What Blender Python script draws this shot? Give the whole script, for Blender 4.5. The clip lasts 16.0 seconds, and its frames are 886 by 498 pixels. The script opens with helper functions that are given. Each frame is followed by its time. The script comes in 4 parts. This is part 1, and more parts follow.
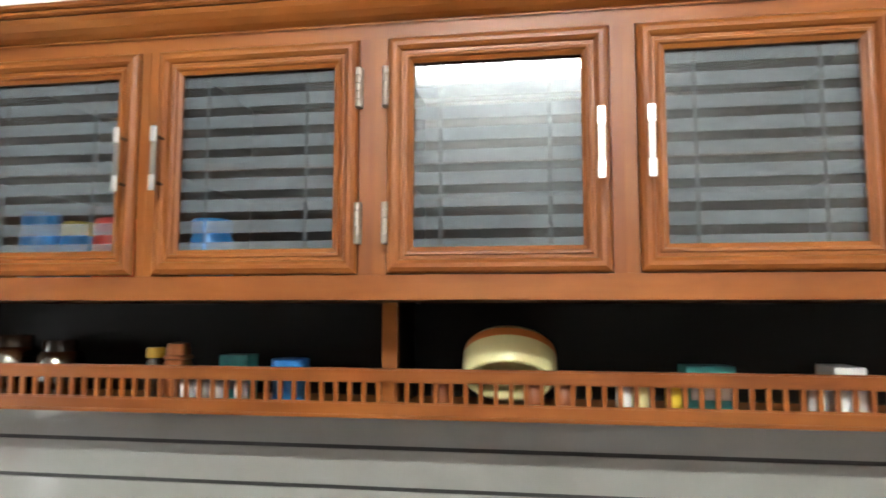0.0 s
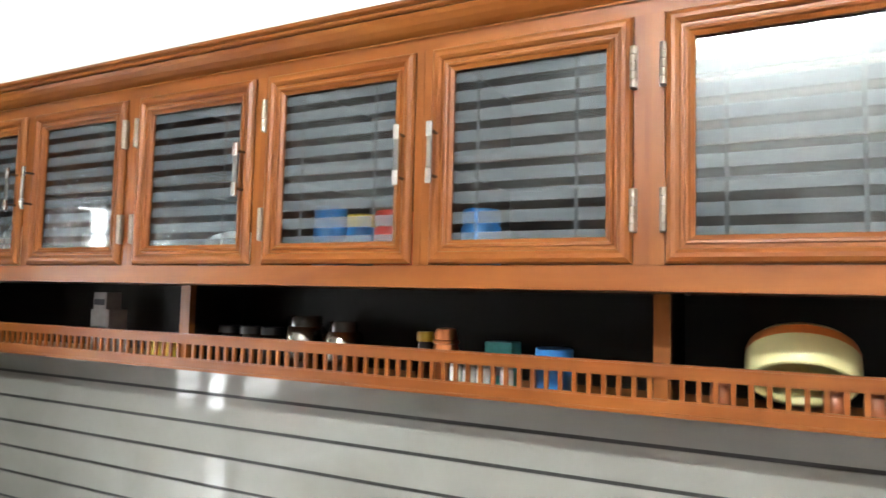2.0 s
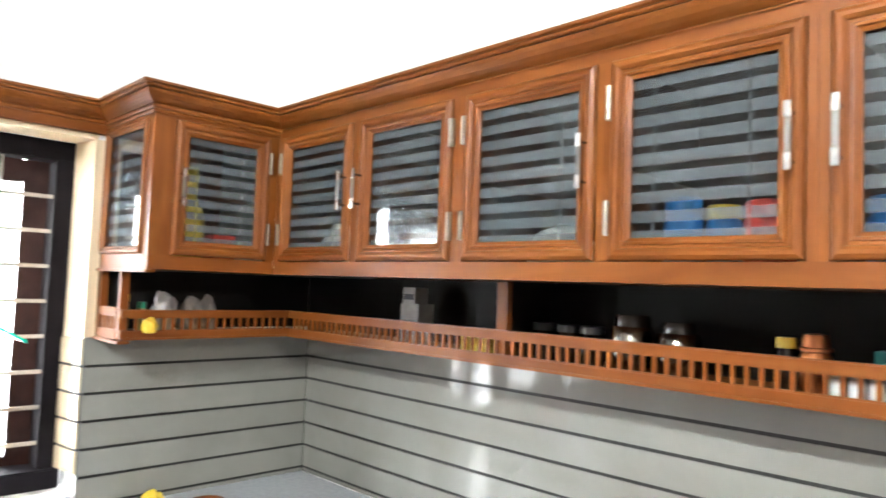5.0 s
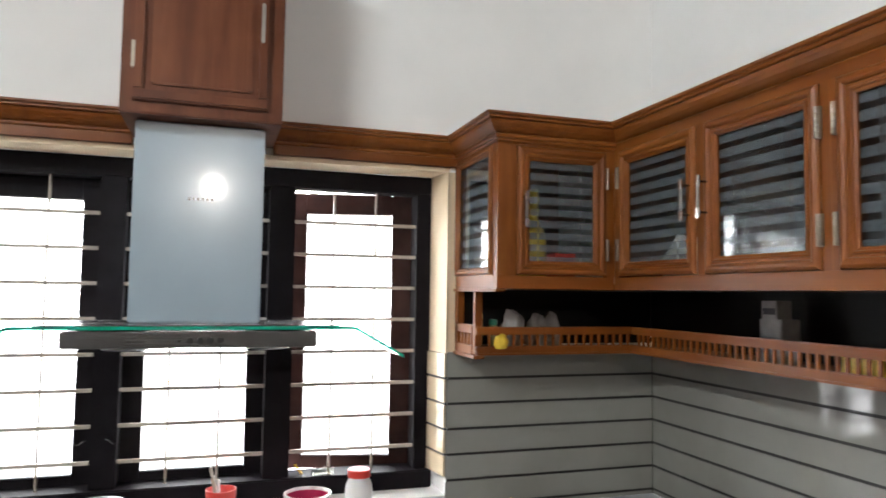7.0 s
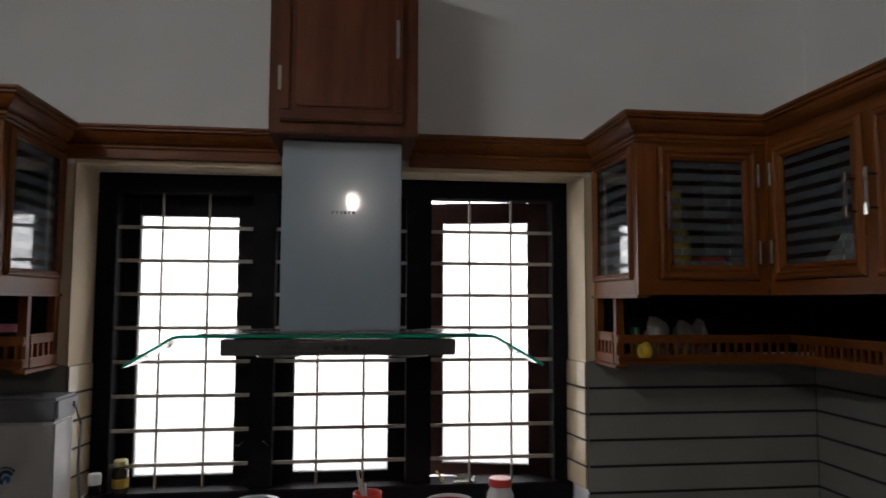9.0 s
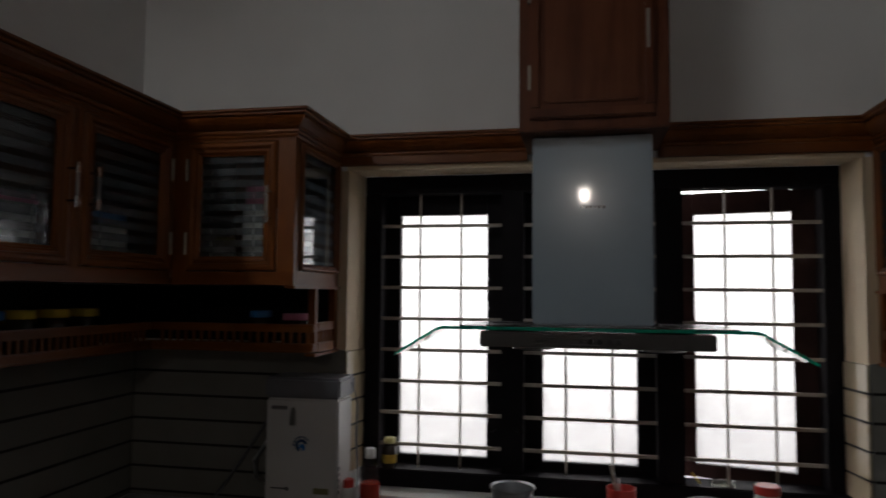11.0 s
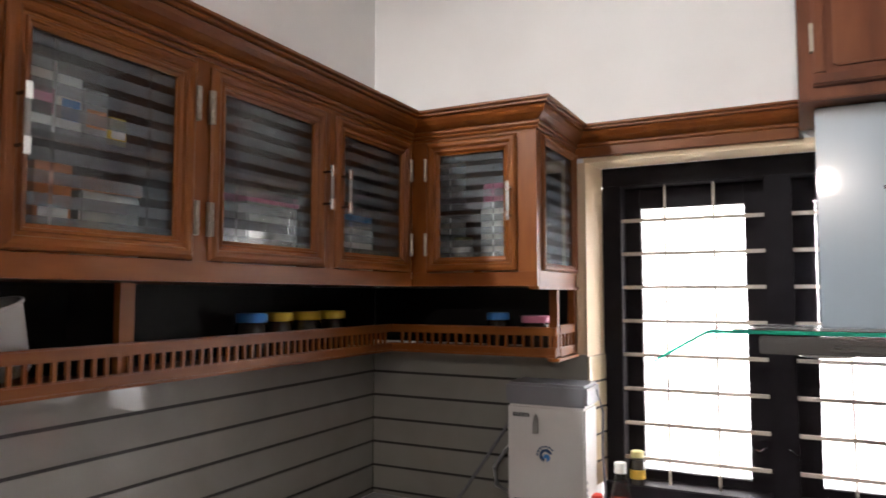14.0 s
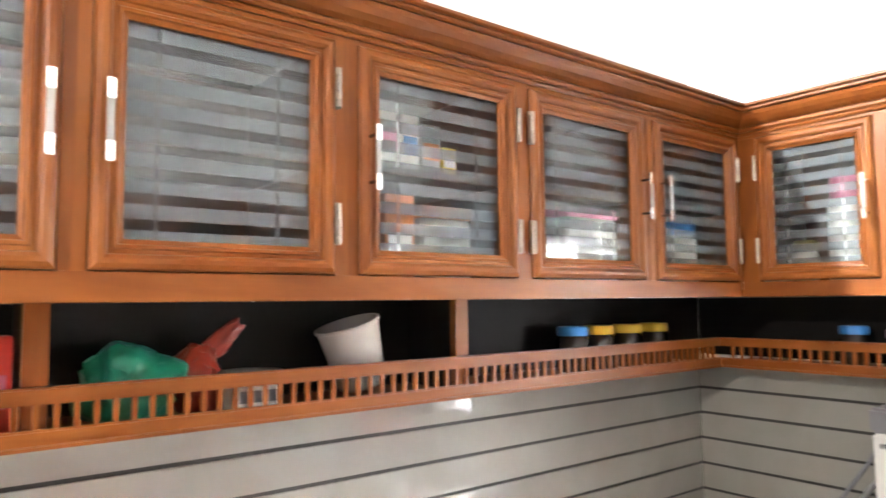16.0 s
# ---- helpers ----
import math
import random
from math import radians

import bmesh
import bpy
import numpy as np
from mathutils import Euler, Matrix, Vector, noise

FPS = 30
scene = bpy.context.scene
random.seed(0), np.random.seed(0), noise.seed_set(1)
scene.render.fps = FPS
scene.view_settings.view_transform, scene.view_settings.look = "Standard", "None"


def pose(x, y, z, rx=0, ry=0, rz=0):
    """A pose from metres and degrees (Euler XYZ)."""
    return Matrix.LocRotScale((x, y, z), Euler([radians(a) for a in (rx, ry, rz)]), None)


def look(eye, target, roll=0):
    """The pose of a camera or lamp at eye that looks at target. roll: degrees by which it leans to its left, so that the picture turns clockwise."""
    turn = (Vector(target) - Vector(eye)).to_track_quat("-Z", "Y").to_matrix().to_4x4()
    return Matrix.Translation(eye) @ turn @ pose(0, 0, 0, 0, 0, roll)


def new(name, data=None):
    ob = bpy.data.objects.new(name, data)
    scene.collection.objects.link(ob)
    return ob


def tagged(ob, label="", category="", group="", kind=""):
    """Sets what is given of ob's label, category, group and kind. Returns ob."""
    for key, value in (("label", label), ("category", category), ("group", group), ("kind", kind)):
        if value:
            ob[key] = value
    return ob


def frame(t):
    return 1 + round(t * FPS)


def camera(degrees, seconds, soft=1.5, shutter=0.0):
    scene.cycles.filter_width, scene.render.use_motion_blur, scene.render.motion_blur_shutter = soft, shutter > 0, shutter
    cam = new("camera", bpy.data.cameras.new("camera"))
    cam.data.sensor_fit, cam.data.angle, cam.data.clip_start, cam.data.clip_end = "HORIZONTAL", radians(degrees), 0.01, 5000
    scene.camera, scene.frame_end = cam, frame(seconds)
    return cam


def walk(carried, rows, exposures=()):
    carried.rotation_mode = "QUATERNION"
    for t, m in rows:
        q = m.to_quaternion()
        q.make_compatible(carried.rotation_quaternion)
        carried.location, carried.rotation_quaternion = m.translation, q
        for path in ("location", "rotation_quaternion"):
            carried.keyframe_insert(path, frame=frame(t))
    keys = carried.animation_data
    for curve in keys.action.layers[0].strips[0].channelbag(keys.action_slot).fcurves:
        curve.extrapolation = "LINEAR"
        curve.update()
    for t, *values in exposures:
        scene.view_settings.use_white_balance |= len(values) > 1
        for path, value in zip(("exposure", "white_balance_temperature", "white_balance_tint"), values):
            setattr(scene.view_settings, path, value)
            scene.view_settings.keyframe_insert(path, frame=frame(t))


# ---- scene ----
cam = camera(65.3, 16.0, soft=1.6, shutter=0.5)
PATH = [
    (0, (0.035, 0.045, 1.556), (-0.275, 2.012, 1.743), 0.1),
    (0.5, (0.059, 0.053, 1.562), (-0.51, 1.963, 1.732), 1.4),
    (1, (0.043, 0.059, 1.563), (-0.7, 1.908, 1.725), 1.3),
    (1.5, (0.001, 0.057, 1.564), (-0.845, 1.864, 1.708), 1.4),
    (2, (-0.037, 0.049, 1.56), (-0.966, 1.814, 1.702), 1.4),
    (2.5, (-0.063, 0.047, 1.561), (-1.05, 1.781, 1.701), 1.8),
    (3, (-0.081, 0.041, 1.561), (-1.118, 1.744, 1.707), 1.8),
    (5.5, (-0.325, -0.049, 1.556), (-1.902, 1.177, 1.663), 2.2),
    (6, (-0.334, -0.058, 1.556), (-2.065, 0.937, 1.669), 2.0),
    (6.5, (-0.334, -0.051, 1.557), (-2.169, 0.736, 1.681), 1.2),
    (7, (-0.336, -0.052, 1.562), (-2.234, 0.566, 1.689), 0.8),
    (7.5, (-0.341, -0.057, 1.563), (-2.275, 0.439, 1.684), 0.9),
    (8, (-0.349, -0.057, 1.56), (-2.3, 0.364, 1.687), 0.8),
    (10.5, (-0.337, -0.091, 1.558), (-2.322, -0.285, 1.7), 0.3),
    (11, (-0.318, -0.13, 1.56), (-2.274, -0.525, 1.686), 0.5),
    (11.5, (-0.32, -0.161, 1.561), (-2.223, -0.759, 1.708), -0.4),
    (12, (-0.336, -0.219, 1.552), (-2.189, -0.959, 1.681), -0.2),
    (12.5, (-0.352, -0.256, 1.559), (-2.172, -1.077, 1.677), -0.2),
    (13, (-0.368, -0.263, 1.558), (-2.183, -1.095, 1.667), 0.2),
    (13.5, (-0.383, -0.278, 1.557), (-2.191, -1.126, 1.672), 0.1),
    (14, (-0.4, -0.314, 1.554), (-2.175, -1.226, 1.685), 0.0),
    (14.5, (-0.401, -0.352, 1.554), (-2.083, -1.425, 1.697), -0.3),
    (15, (-0.412, -0.355, 1.556), (-1.951, -1.624, 1.699), -0.1),
    (15.5, (-0.411, -0.341, 1.562), (-1.8, -1.772, 1.71), -0.3),
    (16, (-0.4, -0.36, 1.574), (-1.627, -1.932, 1.725), -0.6),
]
EXPOSURES = [(0, 0.88, 6250, 8.0), (1.5, 1.12, 6200, 7.5), (3, 1.4, 6175, 7.5), (5.5, 1.35, 6100, 8.0), (6, 1.05, 6120, 8.5), (6.5, 0.57, 6150, 9.5), (7, 0.17, 6200, 10.5), (8, -0.95, 6275, 12.5),
             (10.5, -2.9, 6350, 13.5), (11.5, -2.6, 6383, 14.0), (12, -2.0, 6400, 15.0), (12.5, -0.92, 6450, 16.0), (13.5, 0.12, 6500, 16.5), (14, 0.3, 6500, 17.0), (14.5, 0.7, 6500, 17.0),
             (15, 1.6, 6450, 16.5), (15.5, 2.05, 6400, 13.5), (16, 2.46, 6350, 12.0)]

walk(cam, [(t, look(eye, target, roll)) for t, eye, target, roll in PATH], EXPOSURES)

# ---- world and lights ----
world = bpy.data.worlds.new("sky")
scene.world = world
world.use_nodes = True
wn = world.node_tree.nodes
sky = wn.new("ShaderNodeTexSky")
sky.sky_type, sky.sun_disc, sky.sun_elevation, sky.sun_rotation = "NISHITA", False, radians(55), radians(70)
wn["Background"].inputs["Strength"].default_value = 0.12
world.node_tree.links.new(sky.outputs["Color"], wn["Background"].inputs["Color"])
sun = new("sun", bpy.data.lights.new("sun", "SUN"))
sun.data.energy, sun.data.angle, sun.data.color = 2.5, radians(0.5), (1.0, 0.95, 0.87)
sun.matrix_world = look((3, 1.5, 6), (0, 0, 0))
TUBE, BULB, DAY = 330.0, 900.0, 26.0


# ---- materials ----
def material(name):
    m = bpy.data.materials.new(name)
    m.use_nodes = True
    return m, m.node_tree.nodes, m.node_tree.links, m.node_tree.nodes["Principled BSDF"]


def ramp(n, l, fac, stops):
    r = n.new("ShaderNodeValToRGB")
    while len(r.color_ramp.elements) < len(stops):
        r.color_ramp.elements.new(0.5)
    for e, (p, c) in zip(r.color_ramp.elements, stops):
        e.position, e.color = p, (*c, 1)
    l.new(fac, r.inputs["Fac"])
    return r.outputs["Color"]


def coords(n, l, scale, kind="Object"):
    c, mp = n.new("ShaderNodeTexCoord"), n.new("ShaderNodeMapping")
    mp.inputs["Scale"].default_value = scale
    l.new(c.outputs[kind], mp.inputs["Vector"])
    return mp.outputs["Vector"]


def noise_of(n, l, vector, scale, detail=4.0, distortion=0.0):
    t = n.new("ShaderNodeTexNoise")
    t.inputs["Scale"].default_value, t.inputs["Detail"].default_value, t.inputs["Distortion"].default_value = scale, detail, distortion
    l.new(vector, t.inputs["Vector"])
    return t.outputs["Fac"]


def bump(n, l, p, height, strength, distance=0.002):
    b = n.new("ShaderNodeBump")
    b.inputs["Strength"].default_value, b.inputs["Distance"].default_value = strength, distance
    l.new(height, b.inputs["Height"])
    l.new(b.outputs["Normal"], p.inputs["Normal"])


def mixed(n, l, fac, a, b, mode="MIX"):
    m = n.new("ShaderNodeMix")
    m.data_type, m.blend_type = "RGBA", mode
    for sock, v in ((m.inputs[0], fac), (m.inputs[6], a), (m.inputs[7], b)):
        if isinstance(v, (int, float)):
            sock.default_value = v
        elif isinstance(v, tuple):
            sock.default_value = (*v, 1)
        else:
            l.new(v, sock)
    return m.outputs[2]


def wood(name, stretch, dark=(0.150, 0.0425, 0.0074), mid=(0.186, 0.0545, 0.0094), light=(0.222, 0.074, 0.0148), rough=0.40):
    """Varnished teak; the grain runs along the axis with the small stretch."""
    m, n, l, p = material(name)
    info = n.new("ShaderNodeObjectInfo")
    c, add, mp = n.new("ShaderNodeTexCoord"), n.new("ShaderNodeVectorMath"), n.new("ShaderNodeMapping")
    spread = n.new("ShaderNodeVectorMath")
    spread.operation = "SCALE"
    spread.inputs[0].default_value = (3.1, 5.7, 4.3)
    l.new(info.outputs["Random"], spread.inputs["Scale"])
    l.new(c.outputs["Object"], add.inputs[0])
    l.new(spread.outputs[0], add.inputs[1])
    mp.inputs["Scale"].default_value = stretch
    l.new(add.outputs[0], mp.inputs["Vector"])
    v = mp.outputs["Vector"]
    broad = noise_of(n, l, v, 9, 4, 2.2)
    fine = noise_of(n, l, v, 75, 5, 0.4)
    rings = n.new("ShaderNodeMath")
    rings.operation = "MULTIPLY"
    rings.inputs[1].default_value = 55
    l.new(noise_of(n, l, v, 4.5, 1, 0.3), rings.inputs[0])
    bands = n.new("ShaderNodeMath")
    bands.operation = "SINE"
    l.new(rings.outputs[0], bands.inputs[0])
    figure = ramp(n, l, bands.outputs[0], [(0.0, (1, 1, 1)), (0.7, (0.98, 0.97, 0.96)), (0.97, (0.84, 0.78, 0.73))])
    base = ramp(n, l, broad, [(0.3, dark), (0.48, mid), (0.72, light)])
    streak = ramp(n, l, fine, [(0.33, (0.84, 0.80, 0.77)), (0.60, (1, 1, 1))])
    blot = ramp(n, l, noise_of(n, l, coords(n, l, (1, 1, 1)), 7, 3), [(0.3, (0.82, 0.8, 0.78)), (0.7, (1.05, 1.04, 1.0))])
    board = ramp(n, l, info.outputs["Random"], [(0.0, (0.90, 0.86, 0.84)), (0.5, (1, 1, 1)), (1.0, (1.07, 1.10, 1.08))])
    base = mixed(n, l, 1.0, base, board, "MULTIPLY")
    l.new(mixed(n, l, 1.0, mixed(n, l, 0.38, mixed(n, l, 0.35, base, streak, "MULTIPLY"), figure, "MULTIPLY"), blot, "MULTIPLY"), p.inputs["Base Color"])
    p.inputs["Roughness"].default_value = rough
    p.inputs["Specular IOR Level"].default_value = 0.22
    bump(n, l, p, fine, 0.06, 0.0012)
    return m


WOOD_X = wood("teak_along_x", (0.14, 1, 1))
WOOD_Y = wood("teak_along_y", (1, 0.14, 1))
WOOD_Z = wood("teak_upright", (1, 1, 0.14))
# cabinet insides: teak colour darkened to stand in for shade behind the glass
WOOD_IN_SHADED = wood("shade_darkened_teak", (0.09, 1, 1), (0.032, 0.012, 0.006), (0.052, 0.021, 0.009), (0.075, 0.031, 0.014), 0.5)
WOOD_HOOD = wood("reddish_teak", (1, 1, 0.09), (0.085, 0.023, 0.010), (0.115, 0.034, 0.014), (0.145, 0.047, 0.02))


def plain(name, colour, rough, metal=0.0, vary=0.12, scale=20.0, relief=0.0, detail_scale=(1, 1, 1), spec=0.5):
    m, n, l, p = material(name)
    v = coords(n, l, detail_scale)
    f = noise_of(n, l, v, scale, 5)
    lo, hi = tuple(c * (1 - vary) for c in colour), tuple(min(1, c * (1 + vary)) for c in colour)
    l.new(ramp(n, l, f, [(0.3, lo), (0.7, hi)]), p.inputs["Base Color"])
    rr = n.new("ShaderNodeMapRange")
    rr.inputs["To Min"].default_value, rr.inputs["To Max"].default_value = rough * 0.8, min(1, rough * 1.2)
    l.new(noise_of(n, l, v, scale * 0.3, 3), rr.inputs["Value"])
    l.new(rr.outputs["Result"], p.inputs["Roughness"])
    p.inputs["Metallic"].default_value = metal
    p.inputs["Specular IOR Level"].default_value = spec
    if relief:
        bump(n, l, p, noise_of(n, l, v, scale * 6, 4), relief, 0.001)
    return m


PAINT = plain("white_wall_paint", (0.85, 0.845, 0.84), 0.7, vary=0.03, scale=4, relief=0.25)
CREAM = plain("cream_reveal_paint", (0.72, 0.57, 0.39), 0.6, vary=0.05, scale=6, relief=0.2)
# rack niche boards: shade under the cabinets is put into this near-black colour
NICHE_SHADE = plain("shade_black_board", (0.0065, 0.0058, 0.0058), 0.5, vary=0.3, scale=3, spec=0.14)
GROUT = plain("dark_groove", (0.012, 0.010, 0.009), 0.6)
COUNTER = plain("white_grey_stone", (0.50, 0.52, 0.56), 0.15, vary=0.08, scale=60)
# floor out of view; dark brown chosen to reduce light bounced upwards
FLOOR = plain("bounce_cutting_floor", (0.085, 0.072, 0.060), 0.3, vary=0.1, scale=8)
# unseen ceiling, greyed so that it bounces less light into the room
CEILING = plain("bounce_cutting_ceiling", (0.48, 0.475, 0.465), 0.8, vary=0.04, scale=5, relief=0.2)
# unseen end wall, darkened to weaken the indirect light on the cabinets
FAR_WALL = plain("bounce_cutting_wall", (0.26, 0.24, 0.215), 0.7, vary=0.05, scale=4, relief=0.2)
BLACK_WOOD = plain("black_painted_frame", (0.007, 0.0055, 0.0072), 0.55, vary=0.25, scale=14, relief=0.1, spec=0.09)
SASH_WOOD = plain("dark_brown_sash", (0.030, 0.012, 0.010), 0.5, vary=0.3, scale=14, relief=0.1, spec=0.12)
BAR_PAINT = plain("grey_cream_bar_paint", (0.42, 0.37, 0.31), 0.45, vary=0.15, scale=30)
STEEL = plain("brushed_steel", (0.55, 0.56, 0.57), 0.32, 1.0, 0.06, 90, 0.05, (0.05, 1, 1))
DARK_STEEL = plain("grey_steel", (0.15, 0.15, 0.155), 0.26, 1.0, 0.10, 90, 0.05, (1, 0.05, 1))
CHROME = plain("polished_chrome", (0.30, 0.292, 0.28), 0.36, 1.0, 0.03, 40)
MIRROR_CHROME = plain("bright_chrome", (0.92, 0.92, 0.90), 0.2, 1.0, 0.02, 40)
HINGE = plain("nickel_hinge", (0.30, 0.265, 0.225), 0.40, 1.0, 0.08, 60)
DUCT = plain("blue_grey_duct", (0.31, 0.385, 0.45), 0.22, 0.0, 0.03, 6, spec=0.6)
DUCT.node_tree.nodes["Principled BSDF"].inputs["Coat Weight"].default_value = 1.0
DUCT.node_tree.nodes["Principled BSDF"].inputs["Coat Roughness"].default_value = 0.06
WHITE_PLASTIC = plain("white_plastic", (0.75, 0.74, 0.73), 0.35, vary=0.03, scale=8)
CASE_PLASTIC = plain("off_white_casing", (0.60, 0.585, 0.57), 0.35, vary=0.03, scale=8)
DULL_PLASTIC = plain("aged_white_plastic", (0.42, 0.41, 0.39), 0.45, vary=0.06, scale=12)
GREY_PLASTIC = plain("grey_plastic", (0.16, 0.16, 0.18), 0.4, vary=0.06, scale=10)
RED_PLASTIC = plain("red_plastic", (0.62, 0.05, 0.035), 0.35, vary=0.06)
PINK_PLASTIC = plain("pink_plastic", (0.56, 0.17, 0.27), 0.35, vary=0.05)
BLUE_PLASTIC = plain("blue_plastic", (0.03, 0.20, 0.55), 0.35, vary=0.05)
YELLOW_PLASTIC = plain("yellow_plastic", (0.72, 0.50, 0.04), 0.4, vary=0.06)
TEAL_CARD = plain("teal_carton", (0.035, 0.22, 0.22), 0.6, vary=0.2, scale=40)
GREEN_FILM = plain("green_plastic_film", (0.010, 0.17, 0.10), 0.3, vary=0.25, scale=25)
RED_FILM = plain("red_plastic_film", (0.22, 0.026, 0.014), 0.3, vary=0.25, scale=25)
CREAM_PLASTIC = plain("pale_yellow_plastic", (0.60, 0.55, 0.27), 0.3, vary=0.04)
ORANGE = plain("orange_band", (0.55, 0.16, 0.03), 0.4, vary=0.06)
RUST = plain("rust_orange_plastic", (0.22, 0.06, 0.018), 0.4, vary=0.1)
COPPER = plain("copper", (0.45, 0.17, 0.075), 0.42, 1.0, 0.15, 30)
TARNISHED = plain("tarnished_metal", (0.22, 0.21, 0.18), 0.16, 1.0, 0.3, 30)
NAVY = plain("navy_print", (0.02, 0.06, 0.16), 0.4)
DARK_JAR = plain("dark_glass_jar", (0.03, 0.022, 0.018), 0.12, vary=0.2)
MAROON = plain("magenta_enamel", (0.32, 0.02, 0.07), 0.25, vary=0.08)
BLACK_PLASTIC = plain("black_plastic", (0.015, 0.015, 0.016), 0.4, vary=0.2)
PALE_CARD = plain("pale_grey_card", (0.30, 0.29, 0.28), 0.6, vary=0.15, scale=30)
INK = plain("dark_print", (0.04, 0.04, 0.05), 0.5)
OCHRE = plain("ochre_label", (0.45, 0.30, 0.03), 0.5, vary=0.3, scale=60)
OLIVE = plain("olive_label", (0.20, 0.19, 0.08), 0.5, vary=0.1)
SAUCE = plain("red_sauce", (0.42, 0.04, 0.025), 0.25, vary=0.15)


def tile_material(name, colour):
    m, n, l, p = material(name)
    v = coords(n, l, (1, 1, 1))
    info = n.new("ShaderNodeObjectInfo")
    tone = ramp(n, l, info.outputs["Random"], [(0.0, tuple(c * 0.94 for c in colour)), (1.0, colour)])
    cloud = ramp(n, l, noise_of(n, l, v, 5, 5, 0.6), [(0.3, (0.9, 0.89, 0.87)), (0.7, (1.03, 1.03, 1.03))])
    l.new(mixed(n, l, 1.0, tone, cloud, "MULTIPLY"), p.inputs["Base Color"])
    p.inputs["Roughness"].default_value = 0.07
    p.inputs["Specular IOR Level"].default_value = 0.45
    bump(n, l, p, noise_of(n, l, v, 9, 3), 0.14, 0.004)
    return m


TILE = tile_material("glazed_wall_tile", (0.245, 0.240, 0.218))
TILE_CREAM = tile_material("glazed_cream_tile", (0.60, 0.49, 0.34))


def glowing(name, colour, strength):
    m, n, l, p = material(name)
    p.inputs["Base Color"].default_value = (*colour, 1)
    p.inputs["Emission Color"].default_value, p.inputs["Emission Strength"].default_value = (*colour, 1), strength
    return m


GLOW_TUBE = glowing("lit_tube", (0.975, 1.0, 0.945), TUBE)
GLOW_BULB = glowing("lit_bulb", (1.0, 0.90, 0.78), BULB)
OUTSIDE = glowing("bright_outdoors", (0.96, 0.98, 1.0), DAY)
on, ol = OUTSIDE.node_tree.nodes, OUTSIDE.node_tree.links
split = on.new("ShaderNodeSeparateXYZ")
ol.new(noise_of(on, ol, coords(on, ol, (1, 1, 1)), 1.6, 4), split.inputs[0])
place, height, sum_ = on.new("ShaderNodeTexCoord"), on.new("ShaderNodeSeparateXYZ"), on.new("ShaderNodeMath")
ol.new(place.outputs["Object"], height.inputs[0])
sum_.operation = "MULTIPLY_ADD"
ol.new(split.outputs["X"], sum_.inputs[0])
sum_.inputs[1].default_value = 0.9
ol.new(height.outputs["Z"], sum_.inputs[2])
rise = on.new("ShaderNodeMapRange")
rise.inputs["From Min"].default_value, rise.inputs["From Max"].default_value = 0.3, 2.0
ol.new(sum_.outputs[0], rise.inputs["Value"])
ol.new(ramp(on, ol, rise.outputs["Result"], [(0.0, (0.30, 0.285, 0.285)), (0.45, (0.55, 0.54, 0.52)), (1.0, (1.0, 1.0, 0.97))]), on["Principled BSDF"].inputs["Emission Color"])


